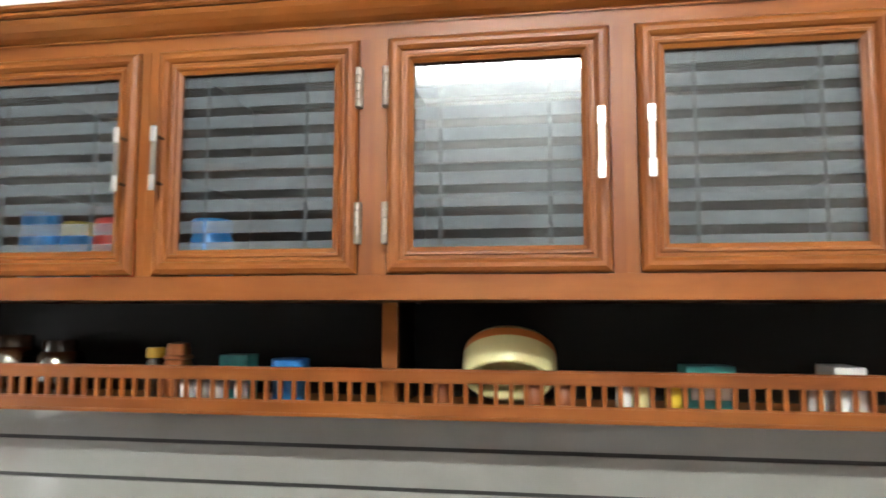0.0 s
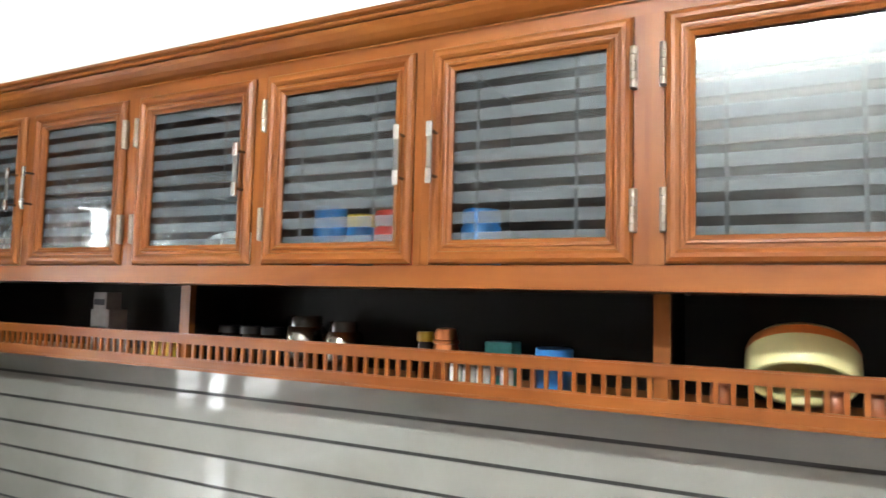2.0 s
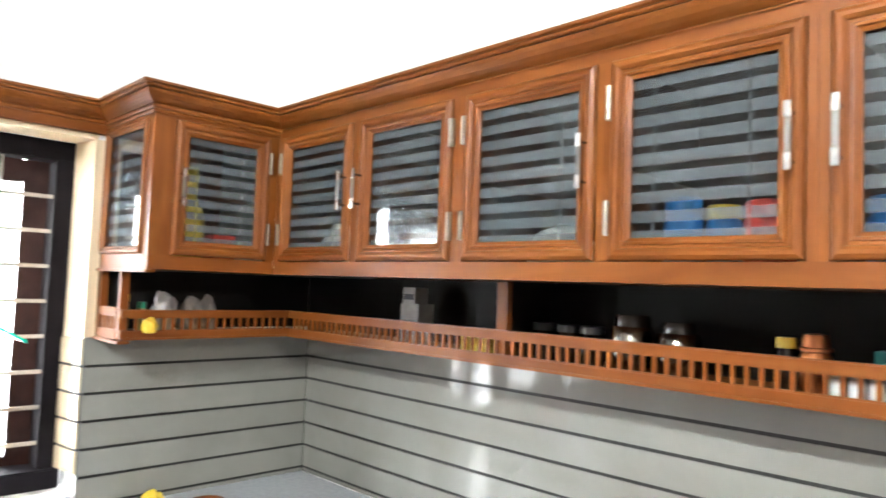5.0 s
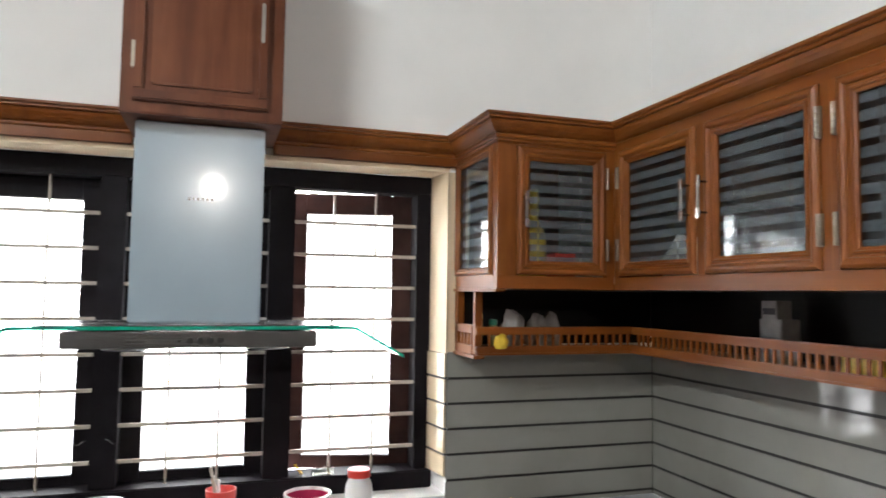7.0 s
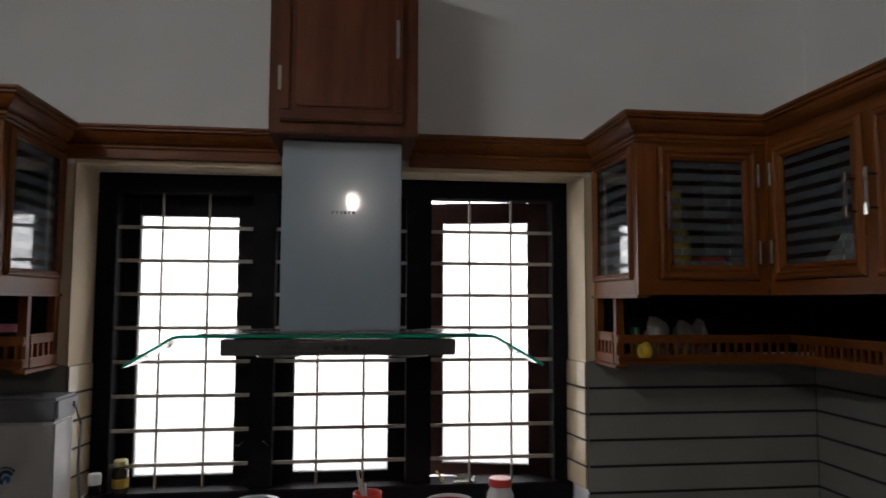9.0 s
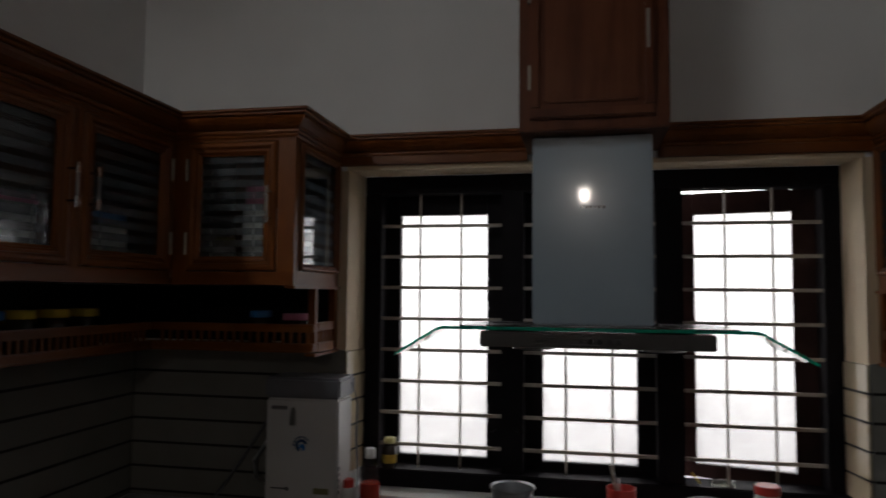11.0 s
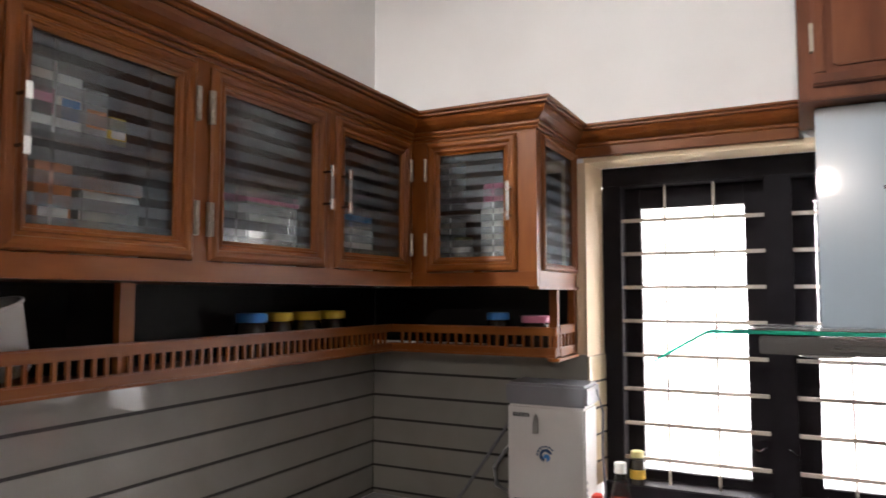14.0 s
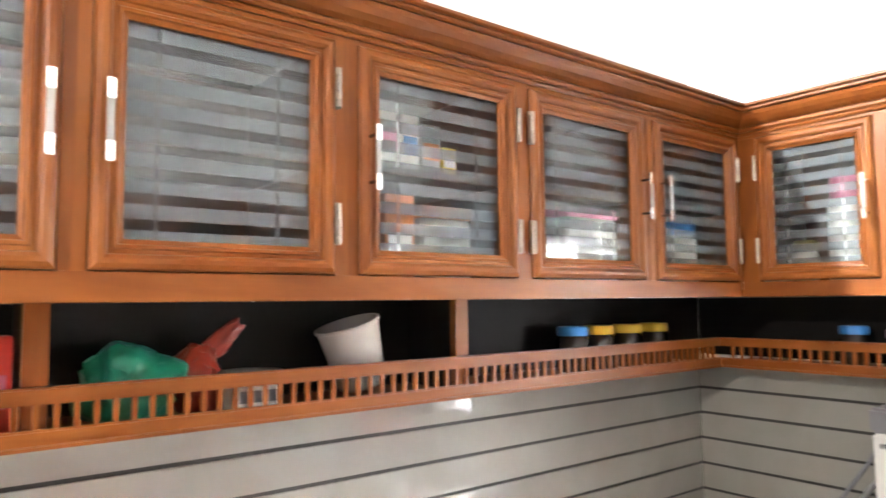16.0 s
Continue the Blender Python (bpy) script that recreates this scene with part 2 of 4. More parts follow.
def clear_glass(name, tint, gloss_rough=0.02, body=0.0, body_colour=(0.5, 0.5, 0.5), striped=False, base_gloss=0.05, soft_share=0.25):
    """Thin sheet: see-through, with gloss by Fresnel, and a frosted body where wanted."""
    m, n, l, p = material(name)
    n.remove(p)
    out = n["Material Output"]
    tr, gl, fr = n.new("ShaderNodeBsdfTransparent"), n.new("ShaderNodeBsdfGlossy"), n.new("ShaderNodeLayerWeight")
    tr.inputs["Color"].default_value = (*tint, 1)
    gl.inputs["Roughness"].default_value = gloss_rough
    fr.inputs["Blend"].default_value = 0.5
    power, sheet = n.new("ShaderNodeMath"), n.new("ShaderNodeMath")
    power.operation, sheet.operation = "POWER", "MULTIPLY_ADD"
    l.new(fr.outputs["Facing"], power.inputs[0])
    power.inputs[1].default_value = 5.0
    l.new(power.outputs[0], sheet.inputs[0])
    sheet.inputs[1].default_value, sheet.inputs[2].default_value = 0.99 - base_gloss, base_gloss
    inner = tr.outputs[0]
    if body:
        df = n.new("ShaderNodeBsdfDiffuse")
        df.inputs["Color"].default_value = (*body_colour, 1)
        tl = n.new("ShaderNodeBsdfTranslucent")
        tl.inputs["Color"].default_value = (*body_colour, 1)
        both, mx = n.new("ShaderNodeMixShader"), n.new("ShaderNodeMixShader")
        both.inputs[0].default_value = 0.35
        l.new(df.outputs[0], both.inputs[1])
        l.new(tl.outputs[0], both.inputs[2])
        l.new(inner, mx.inputs[1])
        l.new(both.outputs[0], mx.inputs[2])
        mx.inputs[0].default_value = body
        if striped:
            c, sep = n.new("ShaderNodeTexCoord"), n.new("ShaderNodeSeparateXYZ")
            l.new(c.outputs["Generated"], sep.inputs[0])

            def maths(op, a, b):
                q = n.new("ShaderNodeMath")
                q.operation = op
                for s, val in zip(q.inputs, (a, b)):
                    if isinstance(val, (int, float)):
                        s.default_value = val
                    else:
                        l.new(val, s)
                return q.outputs[0]

            rows = maths("GREATER_THAN", maths("FRACT", maths("ADD", maths("MULTIPLY", sep.outputs["Z"], 9.0), 0.30), 0.0), 0.42)
            lines = maths("MAXIMUM", maths("LESS_THAN", maths("ABSOLUTE", maths("SUBTRACT", sep.outputs["X"], 0.21), 0.0), 0.012),
                          maths("LESS_THAN", maths("ABSOLUTE", maths("SUBTRACT", sep.outputs["X"], 0.814), 0.0), 0.012))
            cloud = noise_of(n, l, coords(n, l, (1, 1, 1)), 14, 4)
            frost = maths("ADD", maths("MULTIPLY", cloud, 0.25), body - 0.12)
            keep = maths("SUBTRACT", 1.0, lines)
            amount = maths("ADD", maths("MULTIPLY", maths("MULTIPLY", rows, frost), keep), maths("MULTIPLY", lines, 0.22))
            l.new(amount, mx.inputs[0])
        inner = mx.outputs[0]
    top = n.new("ShaderNodeMixShader")
    l.new(sheet.outputs[0], top.inputs[0])
    l.new(inner, top.inputs[1])
    sheen = gl.outputs[0]
    if striped:
        soft_gloss, two = n.new("ShaderNodeBsdfGlossy"), n.new("ShaderNodeMixShader")
        soft_gloss.inputs["Roughness"].default_value = 0.24
        two.inputs[0].default_value = soft_share
        l.new(gl.outputs[0], two.inputs[1])
        l.new(soft_gloss.outputs[0], two.inputs[2])
        sheen = two.outputs[0]
    l.new(sheen, top.inputs[2])
    l.new(top.outputs[0], out.inputs["Surface"])
    return m


STRIPED = clear_glass("frost_striped_glass", (0.93, 0.95, 0.95), 0.045, 0.54, (0.180, 0.200, 0.218), True, 0.048, 0.36)
END_GLASS = clear_glass("thick_striped_glass", (0.90, 0.93, 0.93), 0.02, 0.42, (0.20, 0.23, 0.25), True, 0.13, 0.05)
HOOD_GLASS = clear_glass("clear_hood_glass", (0.88, 0.95, 0.93), 0.02)
SASH_GLASS = clear_glass("frosted_window_glass", (0.97, 0.98, 1.0), 0.1, 0.35, (0.85, 0.86, 0.86))
sn, sl = SASH_GLASS.node_tree.nodes, SASH_GLASS.node_tree.links
petal = sn.new("ShaderNodeTexVoronoi")
petal.feature, petal.inputs["Scale"].default_value = "SMOOTH_F1", 60.0
sl.new(coords(sn, sl, (1, 1, 1)), petal.inputs["Vector"])
sl.new(ramp(sn, sl, petal.outputs["Distance"], [(0.15, (0.98, 0.98, 0.97)), (0.55, (0.84, 0.83, 0.83))]), sn["Transparent BSDF"].inputs["Color"])
JAR_GLASS = clear_glass("clear_bottle", (0.85, 0.85, 0.82), 0.03)
GREEN_EDGE = plain("green_glass_edge", (0.01, 0.38, 0.26), 0.15, vary=0.15, scale=30)
gn, gl_ = GREEN_EDGE.node_tree.nodes, GREEN_EDGE.node_tree.links
through_light, blend = gn.new("ShaderNodeBsdfTranslucent"), gn.new("ShaderNodeMixShader")
through_light.inputs["Color"].default_value = (0.02, 0.75, 0.5, 1)
gl_.new(gn["Principled BSDF"].outputs[0], blend.inputs[1])
gl_.new(through_light.outputs[0], blend.inputs[2])
gl_.new(blend.outputs[0], gn["Material Output"].inputs["Surface"])


# ---- mesh helpers ----
def box(bm, x0, x1, y0, y1, z0, z1, bevel=0.0):
    made = bmesh.ops.create_cube(bm, size=1)["verts"]
    bmesh.ops.scale(bm, vec=(x1 - x0, y1 - y0, z1 - z0), verts=made)
    bmesh.ops.translate(bm, vec=((x0 + x1) / 2, (y0 + y1) / 2, (z0 + z1) / 2), verts=made)
    if bevel:
        edges = list({e for v in made for e in v.link_edges})
        bmesh.ops.bevel(bm, geom=edges, offset=bevel, segments=2, affect="EDGES")
    return bm


def boxed(*a, bevel=0.0):
    return box(bmesh.new(), *a, bevel=bevel)


def lathe(profile, steps=24, at=(0, 0, 0), ring=False):
    """A turned solid from (radius, height) pairs."""
    bm = bmesh.new()
    rings = []
    for r, z in profile:
        rings.append([bm.verts.new((at[0] + r * math.cos(2 * math.pi * k / steps), at[1] + r * math.sin(2 * math.pi * k / steps), at[2] + z)) for k in range(steps)])
    for a, b in zip(rings, rings[1:]):
        for k in range(steps):
            bm.faces.new((a[k], a[(k + 1) % steps], b[(k + 1) % steps], b[k]))
    if ring:
        for k in range(steps):
            bm.faces.new((rings[-1][k], rings[-1][(k + 1) % steps], rings[0][(k + 1) % steps], rings[0][k]))
    if profile[0][0] > 1e-4 and not ring:
        bm.faces.new(rings[0][::-1])
    if profile[-1][0] > 1e-4 and not ring:
        bm.faces.new(rings[-1])
    bmesh.ops.remove_doubles(bm, verts=bm.verts, dist=1e-5)
    return bm


def rod(points, radius, steps=8):
    """A round bar along a line of points."""
    bm = bmesh.new()
    pts = [Vector(p) for p in points]
    rings = []
    for i, p in enumerate(pts):
        way = (pts[min(i + 1, len(pts) - 1)] - pts[max(i - 1, 0)]).normalized()
        side = way.orthogonal().normalized() if abs(way.z) > 0.95 else way.cross(Vector((0, 0, 1))).normalized()
        up = side.cross(way)
        rings.append([bm.verts.new(p + radius * (math.cos(2 * math.pi * k / steps) * side + math.sin(2 * math.pi * k / steps) * up)) for k in range(steps)])
    for a, b in zip(rings, rings[1:]):
        for k in range(steps):
            bm.faces.new((a[k], a[(k + 1) % steps], b[(k + 1) % steps], b[k]))
    bm.faces.new(rings[0][::-1])
    bm.faces.new(rings[-1])
    return bm


def mesh_of(bm, name, mat, smooth=False):
    bmesh.ops.recalc_face_normals(bm, faces=bm.faces)
    me = bpy.data.meshes.new(name)
    bm.to_mesh(me)
    bm.free()
    me.materials.append(mat)
    if smooth:
        for f in me.polygons:
            f.use_smooth = True
        me.set_sharp_from_angle(angle=radians(40))
    return me


def part(name, bm, mat, parent, label="", smooth=False):
    ob = new(name, mesh_of(bm, name, mat, smooth))
    ob.parent = parent
    return tagged(ob, label)


def thing(name, label, category, group="", m=None, kind=""):
    ob = new(name)
    ob.empty_display_size = 0.05
    if m is not None:
        ob.matrix_basis = m
    return tagged(ob, label, category, group, kind)


def solid(name, bm, mat, label, category, m=None, group="", kind="", smooth=False):
    ob = new(name, mesh_of(bm, name, mat, smooth))
    if m is not None:
        ob.matrix_basis = m
    return tagged(ob, label, category, group, kind)


def structure(name, bm, mat, label):
    return solid(name, bm, mat, label, name.split("_")[0], kind="structure")


def sweep(path, profile, closed_ends=True):
    """A moulding along a plan line; the profile gives (distance to the left of the line, height)."""
    bm = bmesh.new()
    pts = [Vector(p) for p in path]
    ways = [(b - a).normalized() for a, b in zip(pts, pts[1:])]
    rows = []
    for i, p in enumerate(pts):
        w0, w1 = ways[max(i - 1, 0)], ways[min(i, len(ways) - 1)]
        n0, n1 = Vector((-w0.y, w0.x)), Vector((-w1.y, w1.x))
        mitre = (n0 + n1) / (1 + n0.dot(n1))
        rows.append([bm.verts.new((p.x + mitre.x * d, p.y + mitre.y * d, z)) for d, z in profile])
    for a, b in zip(rows, rows[1:]):
        for k in range(len(profile)):
            j = (k + 1) % len(profile)
            bm.faces.new((a[k], a[j], b[j], b[k]))
    if closed_ends:
        bm.faces.new(rows[0])
        bm.faces.new(rows[-1][::-1])
    return bm


def facing(x, y, z, yaw):
    """Local x along the run, local y out of the face, z up."""
    return pose(x, y, z, 0, 0, yaw)


# ---- plan ----
NORTH, SOUTH, WEST, EAST = 1.479, -1.694, -2.53, 4.6
CEIL, COUNTER_Z = 3.05, 0.85
FACE_N, FACE_S, FACE_WN, FACE_WS = 1.09, -1.318, -2.165, -2.155
END_N, END_S = 0.706, -0.933
BASE, DOOR0, DOOR1, TOP = 1.577, 1.618, 1.994, 2.02
OPEN0, OPEN1, OPEN_TOP, SILL = -0.906, 0.680, 1.980, 0.93
RACK, RUN_END = 0.18, 0.93

# ---- shell ----
structure("floor", boxed(WEST - 0.3, EAST + 0.2, SOUTH - 0.2, NORTH + 0.2, -0.12, 0), FLOOR, "unseen brown floor under the counters, darkened to cut bounce light")
structure("ceiling", boxed(WEST - 0.3, EAST + 0.2, SOUTH - 0.2, NORTH + 0.2, CEIL, CEIL + 0.15), CEILING, "unseen ceiling over the kitchen, greyed to cut bounce light")
structure("wall_north", boxed(WEST - 0.22, EAST + 0.2, NORTH, NORTH + 0.2, 0, CEIL), PAINT, "white painted wall behind teak wall cabinets")
structure("wall_south", boxed(WEST - 0.22, EAST + 0.2, SOUTH - 0.2, SOUTH, 0, CEIL), PAINT, "white painted wall with cabinets and a tube light")
structure("wall_east", boxed(EAST, EAST + 0.2, SOUTH, NORTH, 0, CEIL), FAR_WALL, "unseen wall closing the kitchen, darkened to cut bounce light")
bm = bmesh.new()
box(bm, WEST - 0.22, WEST, SOUTH, OPEN0, 0, CEIL)
box(bm, WEST - 0.22, WEST, OPEN1, NORTH, 0, CEIL)
box(bm, WEST - 0.22, WEST, OPEN0, OPEN1, OPEN_TOP, CEIL)
box(bm, WEST - 0.22, WEST, OPEN0, OPEN1, 0, SILL - 0.03)
wall_west = structure("wall_west", bm, PAINT, "white painted wall with a wide barred window")

# cream plaster lining of the window opening
def splayed(bm, y, s, z0, z1, thick=0.0):
    """A slightly splayed lining of a jamb; s points into the opening."""
    plan = [(WEST + 0.003, y - s * 0.002), (WEST + 0.003, y + s * (0.003 + thick)), (WEST - 0.128, y + s * (0.023 + thick)), (WEST - 0.128, y - s * 0.002)]
    rings = [[bm.verts.new((px, py, z)) for px, py in plan] for z in (z0, z1)]
    for k in range(4):
        bm.faces.new((rings[0][k], rings[0][(k + 1) % 4], rings[1][(k + 1) % 4], rings[1][k]))
    bm.faces.new(rings[0][::-1])
    bm.faces.new(rings[1])
    return bm


bm = bmesh.new()
splayed(bm, OPEN1, -1, 1.362, OPEN_TOP - 0.012)
splayed(bm, OPEN0, 1, 1.362, OPEN_TOP - 0.012)
box(bm, WEST - 0.128, WEST + 0.003, OPEN0 - 0.002, OPEN1 + 0.002, OPEN_TOP - 0.012, OPEN_TOP + 0.004)
box(bm, WEST - 0.001, WEST + 0.003, OPEN1 - 0.0025, END_N + 0.020, 1.367, OPEN_TOP - 0.012)
box(bm, WEST - 0.001, WEST + 0.003, END_S - 0.020, OPEN0 + 0.0025, 1.367, OPEN_TOP - 0.012)
structure("trim_window_reveal", bm, CREAM, "cream painted plaster reveal round the window")

# crown moulding round the cabinets and over the window
CROWN = [(0.0, 2.004), (0.005, 2.003), (0.008, 2.008), (0.006, 2.013), (0.010, 2.013), (0.013, 2.017), (0.013, 2.022), (0.009, 2.026), (0.012, 2.027), (0.020, 2.032),
         (0.029, 2.040), (0.036, 2.050), (0.039, 2.058), (0.036, 2.060), (0.042, 2.060), (0.046, 2.063), (0.046, 2.068), (0.043, 2.069), (0.049, 2.069), (0.053, 2.072), (0.053, 2.078), (0.0, 2.078)]
structure("trim_crown_north", sweep([(RUN_END, FACE_N + 0.013), (FACE_WN, FACE_N + 0.013), (FACE_WN, END_N), (WEST + 0.012, END_N), (WEST + 0.012, 0.100)], CROWN), WOOD_X,
          "stepped teak crown moulding over the cabinets")
structure("trim_crown_south", sweep([(WEST + 0.012, -0.300), (WEST + 0.012, END_S), (FACE_WS, END_S), (FACE_WS, FACE_S), (-0.06, FACE_S)], CROWN), WOOD_X,
          "stepped teak crown moulding over the cabinets")
bm = bmesh.new()
box(bm, WEST + 0.001, WEST + 0.022, 0.100, END_N - 0.002, OPEN_TOP + 0.003, 2.012, 0.002)
box(bm, WEST + 0.001, WEST + 0.022, END_S + 0.002, -0.300, OPEN_TOP + 0.003, 2.012, 0.002)
structure("trim_lintel_board", bm, WOOD_Y, "flat teak board over the window")


# ---- wall cabinets ----
DOOR_PROFILE = [(0.0, 0.0), (0.0, 0.003), (0.003, 0.008), (0.009, 0.0115), (0.015, 0.0115), (0.020, 0.008), (0.022, 0.004), (0.027, 0.004),
                (0.029, 0.007), (0.033, 0.006), (0.035, 0.002), (0.041, -0.001), (0.041, -0.006)]


def framed(parent, u0, u1, z0, z1, profile, rail_mat=None, stile_mat=None, scale=1.0):
    """Four mitred moulded members round an opening, each a part."""
    corners = lambda d: [(u0 + d, z0 + d), (u1 - d, z0 + d), (u1 - d, z1 - d), (u0 + d, z1 - d)]  # noqa: E731
    for k, (name, mat) in enumerate((("rail", rail_mat or WOOD_X), ("stile", stile_mat or WOOD_Z), ("rail", rail_mat or WOOD_X), ("stile", stile_mat or WOOD_Z))):
        bm = bmesh.new()
        rows = []
        for d, v in profile:
            c = corners(d * scale)
            a, b = c[k], c[(k + 1) % 4]
            rows.append((bm.verts.new((a[0], v, a[1])), bm.verts.new((b[0], v, b[1]))))
        for p, q in zip(rows, rows[1:]):
            bm.faces.new((p[0], p[1], q[1], q[0]))
        part(name, bm, mat, parent)


def make_handle(parent, u, z0, z1):
    bm = boxed(u - 0.0045, u + 0.0045, 0.034, 0.039, z0, z1, bevel=0.0015)
    handle = part("handle", bm, CHROME, parent, "flat chrome bar handle")
    for a, b in ((z0, z0 + 0.024), (z1 - 0.024, z1)):
        part("handle_end", boxed(u - 0.0053, u + 0.0053, 0.0335, 0.0402, a - 0.001, b + 0.001, bevel=0.001), MIRROR_CHROME, handle)
    return handle


def make_hinge(parent, u, z):
    leaf = part("hinge", boxed(u - 0.0055, u + 0.0055, 0.001, 0.0085, z, z + 0.066, bevel=0.0008), HINGE, parent, "nickel butt hinge")
    for k in range(5):
        a = z + 0.001 + k * 0.0130
        part("knuckle", rod([(u, 0.0105, a), (u, 0.0105, a + 0.0118)], 0.0050), HINGE, leaf)


def wall_cabinet(width, door_w, depth, hinge, label, m, group):
    """One glazed unit: carcass, face frame and a door whose hinges are on the given side (-1 or 1 along local x)."""
    ob = thing("wall_cabinet", label, "cabinet", group, m)
    h = width / 2
    part("back_panel", boxed(-h, h, -depth, -depth + 0.008, 0, TOP - BASE), WOOD_IN_SHADED, ob)
    part("top_panel", boxed(-h, h, -depth + 0.008, -0.02, TOP - BASE - 0.014, TOP - BASE), WOOD_IN_SHADED, ob)
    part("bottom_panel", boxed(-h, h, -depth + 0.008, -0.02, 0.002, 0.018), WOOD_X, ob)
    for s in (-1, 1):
        part("side_panel", boxed(min(s * h, s * (h - 0.01)), max(s * h, s * (h - 0.01)), -depth + 0.008, -0.02, 0.018, TOP - BASE - 0.014), WOOD_IN_SHADED, ob)
    part("shelf", boxed(-h + 0.01, h - 0.01, -depth + 0.008, -0.05, 0.222, 0.236), WOOD_IN_SHADED, ob)
    d = door_w / 2
    for s in (-1, 1):
        part("face_stile", boxed(min(s * h, s * (d + 0.0015)), max(s * h, s * (d + 0.0015)), -0.02, 0.0, DOOR0 - BASE - 0.0015, DOOR1 - BASE + 0.0015), WOOD_Z, ob)
    door = part("door", boxed(-d + 0.03, d - 0.03, -0.012, -0.0095, DOOR0 - BASE + 0.03, DOOR1 - BASE - 0.03), STRIPED, ob, "frosted glass with clear horizontal stripes")
    framed(door, -d, d, DOOR0 - BASE, DOOR1 - BASE, DOOR_PROFILE)
    u = -hinge * (d - 0.015)
    handle = make_handle(door, u, 0.176, 0.280)
    for z in (0.190, 0.266):
        part("handle_post", rod([(u, 0.009, z), (u, 0.035, z)], 0.003), DARK_STEEL, handle)
    for z in (0.087, 0.304):
        make_hinge(door, hinge * (d + 0.002), z)
    return ob


N_LABEL = "varnished teak wall cabinet with striped frosted glass door"
N_X = [-1.958, -1.578, -1.192, -0.817, -0.439, -0.047, 0.342, 0.735]
N_W = [0.346, 0.342, 0.342, 0.340, 0.346, 0.342, 0.354, 0.350]
N_HINGE = [-1, 1, -1, -1, 1, -1, 1, -1]
edges = [FACE_WN + 0.002] + [(a + b) / 2 + (wa - wb) / 4 for a, b, wa, wb in zip(N_X, N_X[1:], N_W, N_W[1:])] + [RUN_END]


def run_of_cabinets(xs, ws, hinges, edge, face, wall, yaw, group):
    built = []
    for i, (x, w, hg) in enumerate(zip(xs, ws, hinges)):
        lo, hi = sorted((edge[i], edge[i + 1]))
        half = min(x - lo, hi - x)
        m = facing(x, face, BASE, yaw)
        flip = -1 if yaw == 180 else 1
        built.append(wall_cabinet(2 * half, w, abs(wall - face), hg * flip, N_LABEL, m, group))
        for a, b in ((lo, x - half), (x + half, hi)):
            if b - a > 0.002:
                part("filler_stile", boxed(*sorted(((a - x) * flip, (b - x) * flip)), -0.02, 0, DOOR0 - BASE - 0.0015, DOOR1 - BASE + 0.0015), WOOD_Z, built[-1])
    return built


run_of_cabinets(N_X, N_W, N_HINGE, edges, FACE_N, NORTH - 0.001, 180, "cabinets on the long wall")
S_X = [-1.953, -1.549, -1.152, -0.756, -0.370]
S_W = [0.358, 0.362, 0.352, 0.350, 0.350]
S_HINGE = [-1, 1, -1, -1, 1]
s_edges = [FACE_WS + 0.002] + [(a + b) / 2 + (wa - wb) / 4 for a, b, wa, wb in zip(S_X, S_X[1:], S_W, S_W[1:])] + [-0.06]
run_of_cabinets(S_X, S_W, S_HINGE, s_edges, FACE_S, SOUTH + 0.001, 0, "cabinets on the opposite wall")


for name, x0, x1, y0, y1 in (("north", FACE_WN + 0.0005, RUN_END, FACE_N, FACE_N + 0.02), ("south", FACE_WS + 0.0005, -0.06, FACE_S - 0.02, FACE_S)):
    bm = boxed(x0, x1, y0, y1, BASE, DOOR0 - 0.0015, bevel=0.0015)
    box(bm, x0, x1, y0, y1, DOOR1 + 0.0015, TOP)
    structure("trim_face_rail_" + name, bm, WOOD_X, "continuous teak rails above and below the cabinet doors")


